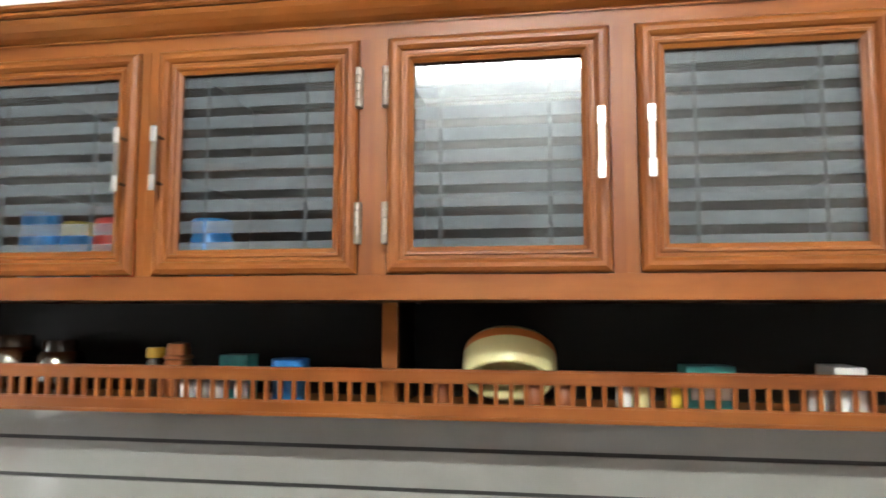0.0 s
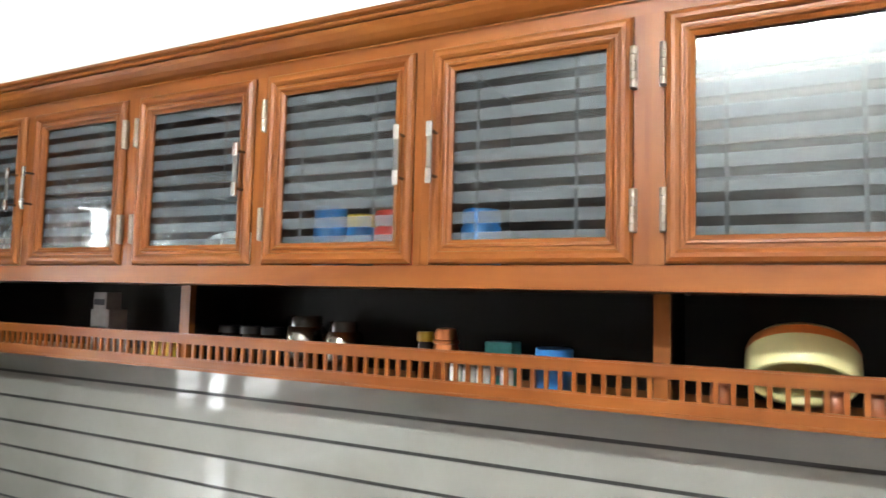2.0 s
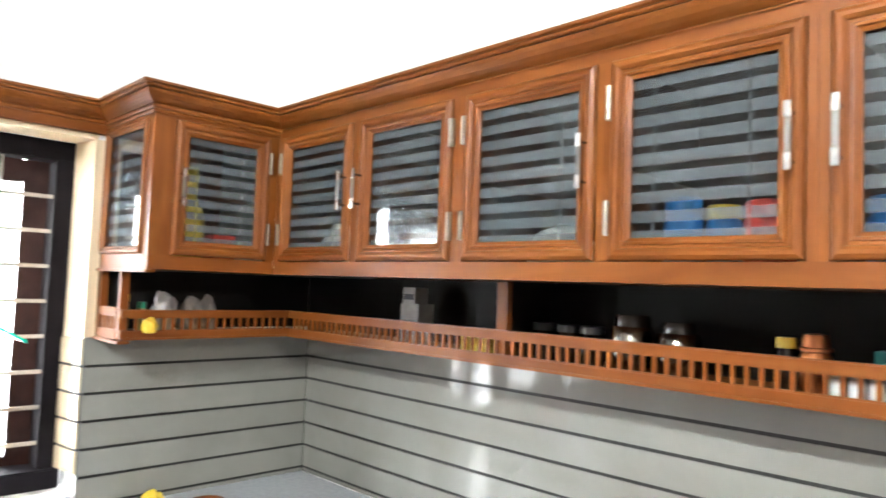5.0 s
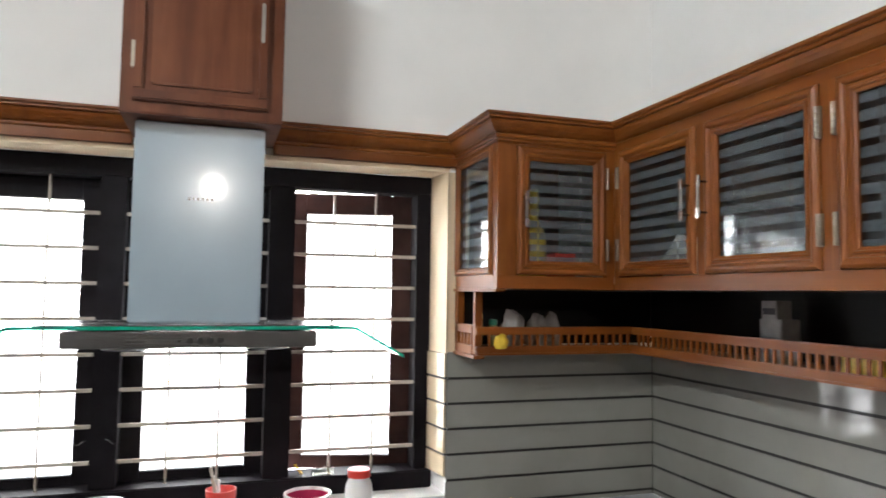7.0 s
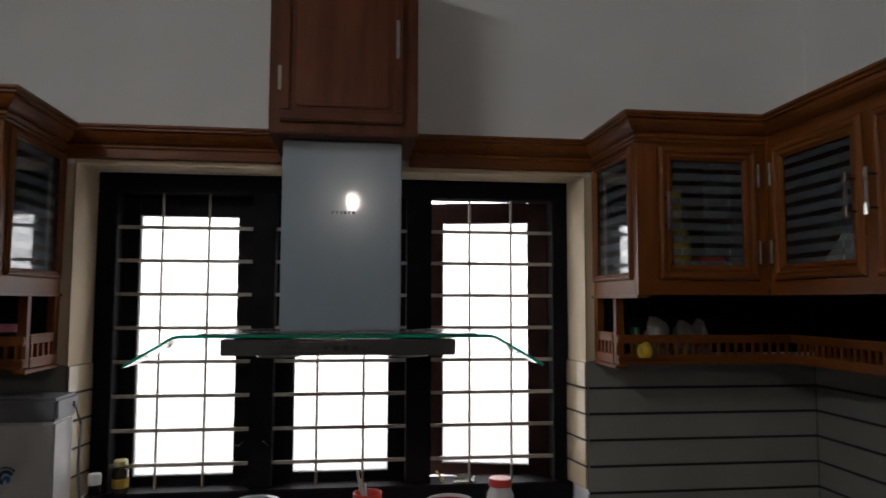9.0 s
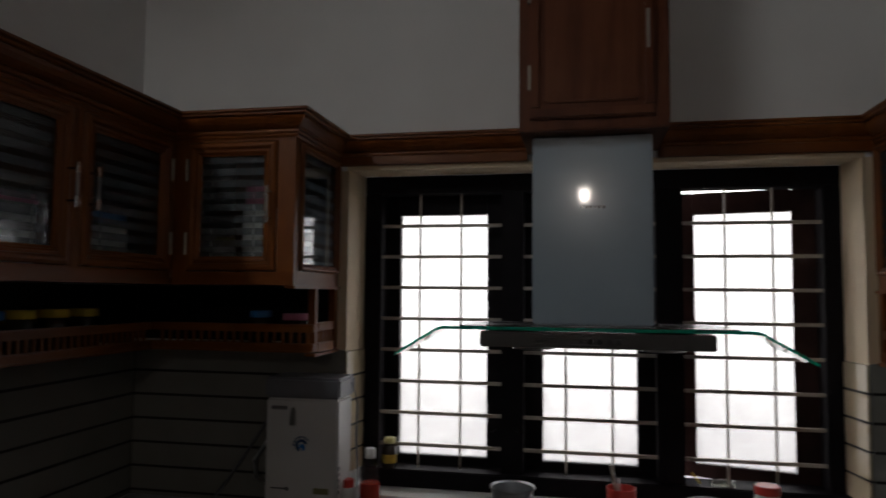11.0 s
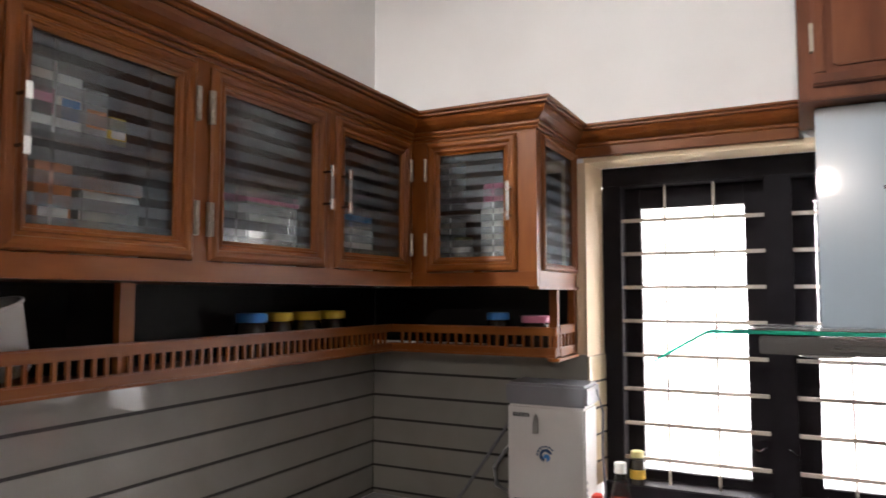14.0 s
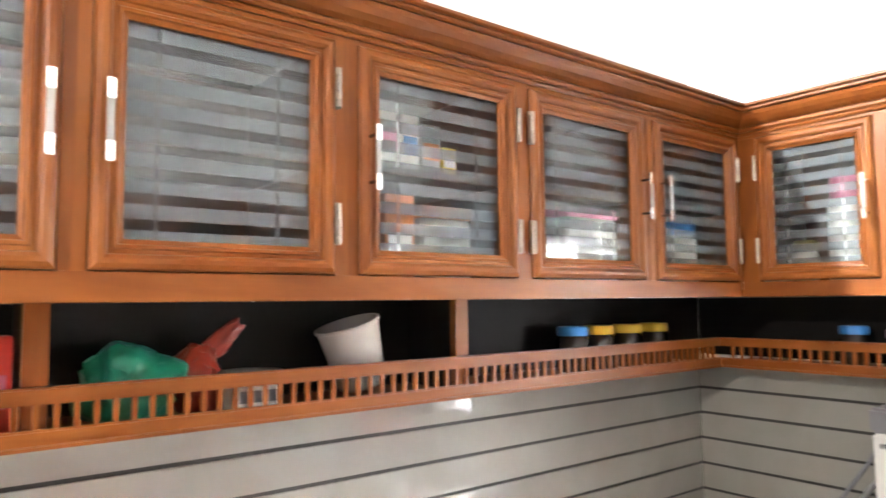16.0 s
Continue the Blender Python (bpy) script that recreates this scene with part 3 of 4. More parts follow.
def corner_cabinet(face, y_in, y_end, door0, door1, hinge, label):
    """The short return beside the window, glazed in front and at its free end."""
    lo, hi = sorted((y_in, y_end))
    mid, width = (lo + hi) / 2, hi - lo
    depth = face - WEST - 0.001
    ob = thing("wall_cabinet", label, "cabinet", "cabinets beside the window", facing(face, mid, BASE, -90))
    h = width / 2
    loc = lambda y: -(y - mid)  # noqa: E731
    out = 1 if loc(y_end) > 0 else -1
    part("back_panel", boxed(-h + 0.002, h - 0.002, -depth, -depth + 0.008, 0, TOP - BASE), WOOD_IN_SHADED, ob)
    part("top_panel", boxed(-h + 0.017, h - 0.017, -depth + 0.008, -0.02, TOP - BASE - 0.014, TOP - BASE), WOOD_IN_SHADED, ob)
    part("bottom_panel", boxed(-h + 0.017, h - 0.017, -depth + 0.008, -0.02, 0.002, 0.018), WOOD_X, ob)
    part("shelf", boxed(-h + 0.012, h - 0.012, -depth + 0.008, -0.155, 0.222, 0.236), WOOD_IN_SHADED, ob)
    d0, d1 = sorted((loc(door0), loc(door1)))
    part("bottom_rail", boxed(-h, h, -0.02, 0, 0, DOOR0 - BASE - 0.0015, bevel=0.0012), WOOD_X, ob)
    part("top_rail", boxed(-h, h, -0.02, 0, DOOR1 - BASE + 0.0015, TOP - BASE, bevel=0.0012), WOOD_X, ob)
    for a, b in ((-h, d0 - 0.0015), (d1 + 0.0015, h)):
        part("face_stile", boxed(a, b, -0.02, 0, DOOR0 - BASE - 0.0015, DOOR1 - BASE + 0.0015), WOOD_Z, ob)
    door = part("door", boxed(d0 + 0.03, d1 - 0.03, -0.012, -0.0095, DOOR0 - BASE + 0.03, DOOR1 - BASE - 0.03), STRIPED, ob, "frosted glass with clear horizontal stripes")
    framed(door, d0, d1, DOOR0 - BASE, DOOR1 - BASE, DOOR_PROFILE)
    u = d1 - 0.015 if hinge < 0 else d0 + 0.015
    handle = make_handle(door, u, 0.176, 0.280)
    for z in (0.190, 0.266):
        part("handle_post", rod([(u, 0.009, z), (u, 0.035, z)], 0.003), DARK_STEEL, handle)
    e = d0 if hinge < 0 else d1
    for z in (0.087, 0.304):
        make_hinge(door, e, z)
    # glazed free end
    end = part("end_frame", boxed(out * h - (0.016 if out > 0 else 0), out * h + (0 if out > 0 else 0.016), -depth + 0.008, -0.021, 0, DOOR0 - BASE), WOOD_Y, ob)
    x0, x1 = sorted((out * h, out * (h - 0.016)))
    for a, b, z0, z1 in ((-depth + 0.008, -0.021, DOOR1 - BASE, TOP - BASE), (-depth + 0.008, -depth + 0.022, DOOR0 - BASE, DOOR1 - BASE), (-0.038, -0.021, DOOR0 - BASE, DOOR1 - BASE)):
        part("end_stile", boxed(x0, x1, a, b, z0, z1), WOOD_Z, ob)
    pane = part("end_pane", boxed(-(depth - 0.052) / 2, (depth - 0.052) / 2, -0.0015, 0.0015, -0.18, 0.18), END_GLASS, ob, "striped frosted glass end pane")
    pane.matrix_basis = pose(out * (h - 0.010), -(depth + 0.02) / 2, (DOOR0 + DOOR1) / 2 - BASE, 0, 0, -90 * out)
    framed(pane, -(depth - 0.054) / 2, (depth - 0.054) / 2, -(DOOR1 - DOOR0) / 2, (DOOR1 - DOOR0) / 2, [(a, b + 0.009) for a, b in DOOR_PROFILE[:-1]], WOOD_X, WOOD_Z, 0.55)
    part("ledge", boxed(x0 - 0.008, x1 + 0.008, -depth + 0.002, 0.008, -0.009, -0.0005, bevel=0.002), WOOD_Y, ob)
    return ob


corner_cabinet(FACE_WN, FACE_N + 0.001, END_N, 1.060, 0.767, -1, "teak corner cabinet with striped glass beside the window")
corner_cabinet(FACE_WS, FACE_S - 0.001, END_S, -1.268, -0.988, 1, "teak corner cabinet with striped glass near the purifier")

# ---- open spice racks under the cabinets ----
R0, R1, R2, R3 = 1.375, 1.400, 1.434, 1.459


def spice_rack(name_label, p0, p1, depth, yaw, posts, spindle_from, spindle_to, group="spice racks"):
    """A shelf with a low spindle rail; local x runs along the front, local y out of it. p0 is the middle of the front at floor level."""
    ob = thing("spice_rack", name_label, "rack", group, facing(p0[0], p0[1], 0, yaw))
    h = p1 / 2
    part("shelf_board", boxed(-h, h, -depth, -0.001, R0, R0 + 0.012), WOOD_X, ob)
    part("bottom_rail", boxed(-h, h, -0.001, 0.014, R0 - 0.003, R1, bevel=0.003), WOOD_X, ob)
    part("top_rail", boxed(-h, h, -0.001, 0.013, R2, R3, bevel=0.003), WOOD_X, ob)
    part("rail_lip", boxed(-h, h, 0.0145, 0.019, R0 - 0.003, R0 + 0.004, bevel=0.0015), WOOD_X, ob)
    me = mesh_of(boxed(-0.004, 0.004, 0.001, 0.008, R1 - 0.001, R2 + 0.001), "spindle", WOOD_Z)
    count = int((spindle_to - spindle_from) / 0.0262)
    for k in range(count + 1):
        s = new("spindle", me)
        s.parent = ob
        s.location.x = spindle_from + k * (spindle_to - spindle_from) / count
    for u, w in posts:
        part("post", boxed(u - w / 2, u + w / 2, -0.02, -0.0015, R0 + 0.012, BASE), WOOD_Z, ob)
        if w > 0.025:
            part("divider", boxed(u - 0.010, u + 0.010, -depth + 0.018, -0.0205, R0 + 0.012, BASE), NICHE_SHADE, ob, "divider board behind the post, blackened for shade")
    return ob


ny, wnx, wsx, sy = FACE_N + RACK, FACE_WN - RACK, FACE_WS - RACK, FACE_S - RACK
n_mid, n_len = (RUN_END + wnx + 0.015) / 2, RUN_END - wnx - 0.015
spice_rack("long teak spice rack with spindle rail under cabinets", (n_mid, ny), n_len, NORTH - ny - 0.002, 180,
           [(n_mid + 0.2555, 0.028), (n_mid + 1.396, 0.032)], -n_len / 2 + 0.02, n_len / 2 - 0.03)
s_mid, s_len = (-0.06 + wsx + 0.015) / 2, -0.06 - wsx - 0.015
spice_rack("teak spice rack with spindle rail under opposite cabinets", (s_mid, sy), s_len, sy - SOUTH - 0.002, 0,
           [(-1.338 - s_mid, 0.034), (-0.552 - s_mid, 0.034)], -s_len / 2 + 0.03, s_len / 2 - 0.02)


def end_rack(x, y_in, y_end, label):
    lo, hi = sorted((y_in, y_end))
    mid, w = (lo + hi) / 2, hi - lo
    out = 1 if y_end < y_in else -1
    ob = spice_rack(label, (x, mid), w, x - WEST - 0.002, -90, [(out * (w / 2 - 0.012), 0.024)], -w / 2 + 0.02, w / 2 - 0.045)
    e, d = out * w / 2, x - WEST - 0.002
    a, b = sorted((e + out * 0.003, e - out * 0.018))
    for z0, z1 in ((R0 - 0.003, R1), (R2 + 0.004, R3 + 0.004)):
        part("end_rail", boxed(a, b, -d, -0.021, z0, z1, bevel=0.002), WOOD_Y, ob)
    part("end_post", boxed(a, b, -d, -d + 0.03, R1, BASE - 0.009), WOOD_Z, ob)
    part("end_ledge", boxed(a - 0.008, b + 0.008, -d, 0.02, R0 - 0.014, R0 - 0.004, bevel=0.003), WOOD_Y, ob)
    for k in range(4):
        y = -d + 0.045 + k * (d - 0.08) / 3.3
        part("spindle", boxed(a + 0.004, b - 0.004, y, y + 0.010, R1, R2 + 0.004), WOOD_Z, ob)


end_rack(wnx, ny, END_N + 0.004, "short teak spice rack beside the window")
end_rack(wsx, sy, END_S - 0.004, "short teak spice rack above the water purifier")

# ---- window ----
FX = WEST - 0.125
win = thing("window_1", "black framed three part window with bars and frosted sashes", "window", kind="structure")
MULL = [(OPEN0 + 0.022, -0.823), (-0.399, -0.325), (0.105, 0.1875), (0.606, OPEN1 - 0.014)]
for y0, y1 in MULL:
    part("frame_post", boxed(FX - 0.075, FX, y0, y1, SILL + 0.03, 1.905, bevel=0.003), BLACK_WOOD, win)
part("frame_head", boxed(FX - 0.075, FX, MULL[0][0], MULL[3][1], 1.905, OPEN_TOP - 0.0125, bevel=0.003), BLACK_WOOD, win)
part("window_sill", boxed(FX - 0.10, FX + 0.02, MULL[0][0], MULL[3][1], SILL - 0.03, SILL + 0.03, bevel=0.004), BLACK_WOOD, win)
BX = FX - 0.018
for (a0, a1), (b0, b1), spots in zip(MULL, MULL[1:], ((0.317, 0.662), (0.324, 0.676), (0.319, 0.663))):
    for k in range(8):
        z = 1.7925 - k * 0.1079
        part("horizontal_bar", boxed(BX - 0.004, BX + 0.004, a1 - 0.004, b0 + 0.004, z - 0.0055, z + 0.0055), BAR_PAINT, win)
    for f in spots:
        y = a1 + f * (b0 - a1)
        part("upright_bar", rod([(BX - 0.009, y, SILL + 0.03), (BX - 0.009, y, 1.905)], 0.0042), BAR_PAINT, win)


def sash(y0, y1, swing, high, st=0.062, paint=None):
    ob = thing("casement", ("reddish brown casement standing open outwards" if swing else "black painted casement with a frosted pane"), "casement", "casements of the window")
    w = y1 - y0
    near = 0.074
    for a, b, z0, z1 in ((0, near, 0, high), (w - st, w, 0, high), (near, w - st, 0, 0.044), (near, w - st, 0.893, high)):
        part("sash_member", boxed(-0.018, 0.018, a, b, z0, z1, bevel=0.003), paint or BLACK_WOOD, ob)
    pane = part("pane", boxed(-0.003, 0.003, near - 0.004, w - st + 0.004, 0.040, 0.897), SASH_GLASS, ob, "frosted patterned glass pane")
    pane.visible_shadow = False
    base = Matrix.Translation((FX - 0.096, y0, SILL + 0.015))
    turn = Matrix.Translation((0, w, 0)) @ Matrix.Rotation(radians(swing), 4, "Z") @ Matrix.Translation((0, -w, 0))
    ob.matrix_basis = base @ turn
    return ob


sash(-0.848, -0.396, 0, 0.985)
sash(-0.339, 0.111, 0, 0.985)
sash(0.166, 0.628, -13, 0.966, 0.085, SASH_WOOD)
for y, s in ((-0.440, 1), (-0.322, -1)):
    latch = thing("window_latch", "small steel window hook on the black frame", "latch", "hooks of the window", pose(FX, y, 1.10))
    part("hook", rod([(0.002, 0, 0), (0.008, s * 0.012, -0.004), (0.010, s * 0.022, 0.006), (0.006, s * 0.030, 0.010)], 0.002, 6), DARK_STEEL, latch)

backdrop = structure("backdrop", boxed(-7.1, -7.0, -24, 24, -2, 8), OUTSIDE, "overexposed bright daylight outdoors")
structure("ground", boxed(-60, WEST - 0.3, -60, 60, -0.3, -0.15), FLOOR, "pale ground outside the house")

# ---- cooker hood and its cabinet ----
hood = thing("cooker_hood", "steel cooker hood with a curved glass canopy and duct", "cooker hood")
part("duct_cover", boxed(WEST + 0.002, -2.270, -0.268, 0.061, 1.474, 2.0025, bevel=0.004), DUCT, hood, "blue-grey glossy duct cover")
part("control_box", boxed(-2.46, -2.152, -0.399, 0.199, 1.418, 1.459, bevel=0.003), DARK_STEEL, hood)
for y in (-0.262, 0.078):
    cover = part("lamp_cover", lathe([(0.0, -0.010), (0.034, -0.008), (0.046, 0.0)], 24, (-2.225, y, 1.4175)), WHITE_PLASTIC, hood, "frosted lamp lens under the hood", True)
    part("lamp_ring", lathe([(0.046, -0.004), (0.056, -0.006), (0.058, -0.001), (0.047, 0.0)], 28, (-2.225, y, 1.4175), True), STEEL, cover, "steel ring round the lamp lens", True)
for k in range(5):
    y, size = -0.135 + k * 0.024, 0.0075 if k else 0.004
    knob = part("knob", rod([(-2.152, y, 1.437), (-2.146, y, 1.437)], size, 16), BLACK_PLASTIC, hood)
    part("knob_ring", rod([(-2.1522, y, 1.437), (-2.1505, y, 1.437)], size + 0.0018, 16), DARK_STEEL, knob)
# canopy: flat in the middle, wings bent down, narrowing to their tips
cols = [(-0.632, 1.390, 0.13), (-0.585, 1.418, 0.21), (-0.526, 1.454, 0.30), (-0.513, 1.461, 0.32), (-0.497, 1.464, 0.33), (0.288, 1.464, 0.33), (0.304, 1.461, 0.32), (0.317, 1.454, 0.30), (0.380, 1.418, 0.21), (0.432, 1.388, 0.13)]
bm = bmesh.new()
top = [[bm.verts.new((x, y, z + dz)) for x in (-2.150, -2.150 - d) for dz in (0.0, 0.006)] for y, z, d in cols]
for a, b in zip(top, top[1:]):
    for i, j in ((0, 1), (1, 3), (3, 2), (2, 0)):
        bm.faces.new((a[i], a[j], b[j], b[i]))
bm.faces.new([top[0][i] for i in (0, 1, 3, 2)])
bm.faces.new([top[-1][i] for i in (0, 2, 3, 1)])
canopy = part("canopy", bm, HOOD_GLASS, hood, "clear curved glass canopy")
canopy.visible_shadow = False
bm = bmesh.new()
rows = [[bm.verts.new((x, y, z + dz)) for x, dz in ((-2.1485, -0.001), (-2.1485, 0.007), (-2.1535, 0.007), (-2.1535, -0.001))] for y, z, d in cols]
for a, b in zip(rows, rows[1:]):
    for i in range(4):
        bm.faces.new((a[i], a[(i + 1) % 4], b[(i + 1) % 4], b[i]))
bm.faces.new(rows[0])
bm.faces.new(rows[-1][::-1])
part("canopy_edge", bm, GREEN_EDGE, hood, "green polished glass edge")
bm = bmesh.new()
plate = [(-2.156, -0.455), (-2.156, 0.255), (-2.47, 0.225), (-2.47, -0.425)]
rings = [[bm.verts.new((x, y, z)) for x, y in plate] for z in (1.4705, 1.4735)]
for k in range(4):
    bm.faces.new((rings[0][k], rings[0][(k + 1) % 4], rings[1][(k + 1) % 4], rings[1][k]))
bm.faces.new(rings[0][::-1])
bm.faces.new(rings[1])
part("top_plate", bm, DARK_STEEL, hood, "brushed steel plate on the glass")
for k in range(6):
    part("lettering_bar", boxed(-2.2698, -2.2685, -0.133 + k * 0.0115, -0.126 + k * 0.0115, 1.797, 1.805), DARK_STEEL, hood)

hc = thing("hood_cabinet", "reddish teak cupboard above the hood duct", "cabinet")
part("body", boxed(WEST + 0.002, -2.205, -0.300, 0.100, 2.004, 2.56, bevel=0.003), WOOD_HOOD, hc)
hdoor = part("door", boxed(-2.205, -2.198, -0.271, 0.062, 2.034, 2.50, bevel=0.002), WOOD_HOOD, hc)
for nm, z0, z1, y0, y1 in (("moulding", 2.036, 2.062, -0.269, 0.060), ("moulding", 2.472, 2.498, -0.269, 0.060), ("moulding", 2.062, 2.472, -0.269, -0.243), ("moulding", 2.062, 2.472, 0.034, 0.060)):
    part(nm, boxed(-2.198, -2.188, y0, y1, z0, z1, bevel=0.004), WOOD_HOOD, hdoor)
part("raised_panel", boxed(-2.198, -2.192, -0.228, 0.019, 2.078, 2.456, bevel=0.005), WOOD_HOOD, hdoor)
hh = part("handle", boxed(-2.165, -2.160, 0.0375, 0.0465, 2.207, 2.312, bevel=0.0015), CHROME, hdoor, "flat chrome bar handle")
for z in (2.222, 2.297):
    part("handle_post", rod([(-2.19, 0.042, z), (-2.163, 0.042, z)], 0.003), DARK_STEEL, hh)
for z in (2.117, 2.362):
    part("hinge", boxed(-2.204, -2.190, -0.2755, -0.2665, z, z + 0.068, bevel=0.001), HINGE, hdoor, "nickel butt hinge")

# ---- counters ----
bm = bmesh.new()
box(bm, WEST + 0.002, 0.9, NORTH - 0.60, NORTH - 0.009, COUNTER_Z - 0.03, COUNTER_Z, 0.004)
box(bm, WEST + 0.002, 0.9, SOUTH + 0.009, SOUTH + 0.60, COUNTER_Z - 0.03, COUNTER_Z, 0.004)
box(bm, WEST + 0.009, -1.93, SOUTH + 0.601, NORTH - 0.601, COUNTER_Z - 0.03, COUNTER_Z, 0.004)
structure("counter", bm, COUNTER, "pale grey stone worktop round three walls")
bm = bmesh.new()
box(bm, WEST + 0.002, 0.88, NORTH - 0.56, NORTH - 0.002, 0, COUNTER_Z - 0.03)
box(bm, WEST + 0.002, 0.88, SOUTH + 0.002, SOUTH + 0.56, 0, COUNTER_Z - 0.03)
box(bm, WEST + 0.002, -1.97, SOUTH + 0.561, NORTH - 0.561, 0, COUNTER_Z - 0.03)
structure("counter_base", bm, WOOD_Z, "teak base under the stone worktop")

# ---- lamps ----
tube = thing("tube_light", "lit white tube light on the upper wall", "lamp")
part("batten", boxed(-0.78, 0.48, SOUTH + 0.001, SOUTH + 0.022, 2.915, 2.985, bevel=0.004), WHITE_PLASTIC, tube)
part("tube", rod([(-0.75, SOUTH + 0.048, 2.95), (0.45, SOUTH + 0.048, 2.95)], 0.023, 14), GLOW_TUBE, tube, "glowing glass tube", True)
for x in (-0.765, 0.465):
    part("end_cap", boxed(x - 0.014, x + 0.014, SOUTH + 0.0225, SOUTH + 0.075, 2.918, 2.982, bevel=0.003), WHITE_PLASTIC, tube)
bulb = thing("pendant_bulb", "lit round bulb hanging from the ceiling on a cord", "lamp", m=pose(2.19, -0.11, 2.465))
part("cord", rod([(0, 0, 0.11), (0, 0, CEIL - 2.465)], 0.004), GREY_PLASTIC, bulb)
part("holder", rod([(0, 0, 0.045), (0, 0, 0.11)], 0.020, 14), WHITE_PLASTIC, bulb)
part("bulb", lathe([(0.0, -0.060), (0.022, -0.052), (0.033, -0.020), (0.033, 0.012), (0.026, 0.036), (0.019, 0.048)], 20), GLOW_BULB, bulb, "glowing bulb", True)

# corner boards in the same teak with shade put into its colour
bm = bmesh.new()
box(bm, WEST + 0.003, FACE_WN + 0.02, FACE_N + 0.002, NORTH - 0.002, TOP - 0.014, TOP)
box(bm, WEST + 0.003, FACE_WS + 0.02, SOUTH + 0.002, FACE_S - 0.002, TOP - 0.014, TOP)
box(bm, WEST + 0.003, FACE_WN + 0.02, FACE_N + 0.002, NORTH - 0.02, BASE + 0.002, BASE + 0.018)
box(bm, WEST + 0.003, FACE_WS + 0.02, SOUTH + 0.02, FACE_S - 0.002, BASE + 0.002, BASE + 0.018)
structure("trim_corner_boards", bm, WOOD_IN_SHADED, "boards closing the cabinet corners, teak darkened for shade")

# ---- things on the racks and in the cabinets ----
SHELF = R0 + 0.012
FLOOR_IN = BASE + 0.018


def jar(x, y, z, r, h, lid_mat, body_mat, label, name="jar", lid_r=None, group=""):
    ob = thing(name, label, "jar", group, pose(x, y, z))
    part("body", lathe([(r * 0.92, 0), (r, h * 0.05), (r, h * 0.72), (r * 0.86, h * 0.8)], 24), body_mat, ob, smooth=True)
    k = lid_r or r * 0.95
    part("lid", lathe([(k, h * 0.8), (k, h * 0.97), (k * 0.93, h)], 24), lid_mat, ob, smooth=True)
    return ob


def carton(x, y, z, w, d, h, mat, label, turn=0, band=None):
    ob = thing("carton", label, "box", "", pose(x, y, z, 0, 0, turn))
    part("body", boxed(-w / 2, w / 2, -d / 2, d / 2, 0, h, bevel=0.0015), mat, ob)
    if band:
        part("printed_band", boxed(-w * 0.4, w * 0.4, -d / 2 - 0.001, -d / 2, h * 0.25, h * 0.6), band, ob)
    return ob


def bag(name, x, y, z, sx, sy, sz, mat, label, seed, knot=True):
    """A crumpled, tied plastic bag."""
    bm = bmesh.new()
    bmesh.ops.create_icosphere(bm, subdivisions=4, radius=1)
    for v in bm.verts:
        p = v.co.copy()
        k = 1 + 0.32 * noise.noise(p * 1.5 + Vector((seed, 0, 0))) + 0.10 * noise.noise(p * 3.4 + Vector((0, seed, 0))) - 0.14 * abs(noise.noise(p * 5 + Vector((0, 0, seed)))) - 0.05 * abs(noise.noise(p * 13 + Vector((seed, seed, 0))))
        v.co = Vector((p.x * sx * k, p.y * sy * k, max(-0.72, p.z * k) * sz))
    low = min(v.co.z for v in bm.verts)
    bmesh.ops.translate(bm, vec=(0, 0, -low), verts=bm.verts)
    return solid(name, bm, mat, label, "bag", pose(x, y, z), smooth=True)


# long wall rack
cas = thing("casserole", "pale yellow bowl with an orange band, tipped forward", "bowl", "", pose(-0.045, 1.330, SHELF + 0.046, -33, 0, 0))
part("body", lathe([(0.0, 0.040), (0.060, 0.036), (0.072, 0.020), (0.074, 0.002), (0.077, -0.002), (0.081, 0.000), (0.086, 0.012), (0.0875, 0.030), (0.087, 0.047)], 40), CREAM_PLASTIC, cas, smooth=True)
part("band", lathe([(0.0872, 0.0472), (0.0868, 0.055), (0.084, 0.064)], 40), ORANGE, cas, "orange band", True)
part("top", lathe([(0.0838, 0.0643), (0.074, 0.074), (0.050, 0.080), (0.020, 0.082), (0.0, 0.0822)], 40), CREAM_PLASTIC, cas, smooth=True)
carton(0.306, 1.36, SHELF, 0.085, 0.06, 0.078, TEAL_CARD, "small teal and white carton on the rack", 4, WHITE_PLASTIC)
carton(0.53, 1.36, SHELF, 0.05, 0.09, 0.080, WHITE_PLASTIC, "white carton on the rack")
for x, mat, lab in ((0.156, WHITE_PLASTIC, "small white spice pot"), (0.184, CREAM_PLASTIC, "small cream spice pot"), (0.239, YELLOW_PLASTIC, "small yellow spice pot"), (0.470, WHITE_PLASTIC, "small white spice pot"), (0.510, WHITE_PLASTIC, "small white spice pot")):
    jar(x, 1.30, SHELF, 0.014, 0.052, mat, mat, lab + " behind the spindle rail", "spice_pot", group="small spice pots")
jar(-0.472, 1.35, SHELF, 0.034, 0.082, BLUE_PLASTIC, BLUE_PLASTIC, "squat blue plastic tub on the rack", "tub", 0.037)
carton(-0.584, 1.36, SHELF, 0.060, 0.05, 0.088, TEAL_CARD, "teal carton with a grey band on the rack", 0, GREY_PLASTIC)
pot = thing("copper_pot", "squat copper pot with a rolled ring and lid", "pot", "", pose(-0.712, 1.355, SHELF))
part("body", lathe([(0.0, 0.0), (0.020, 0.0), (0.027, 0.012), (0.027, 0.070), (0.024, 0.078)], 28), COPPER, pot, smooth=True)
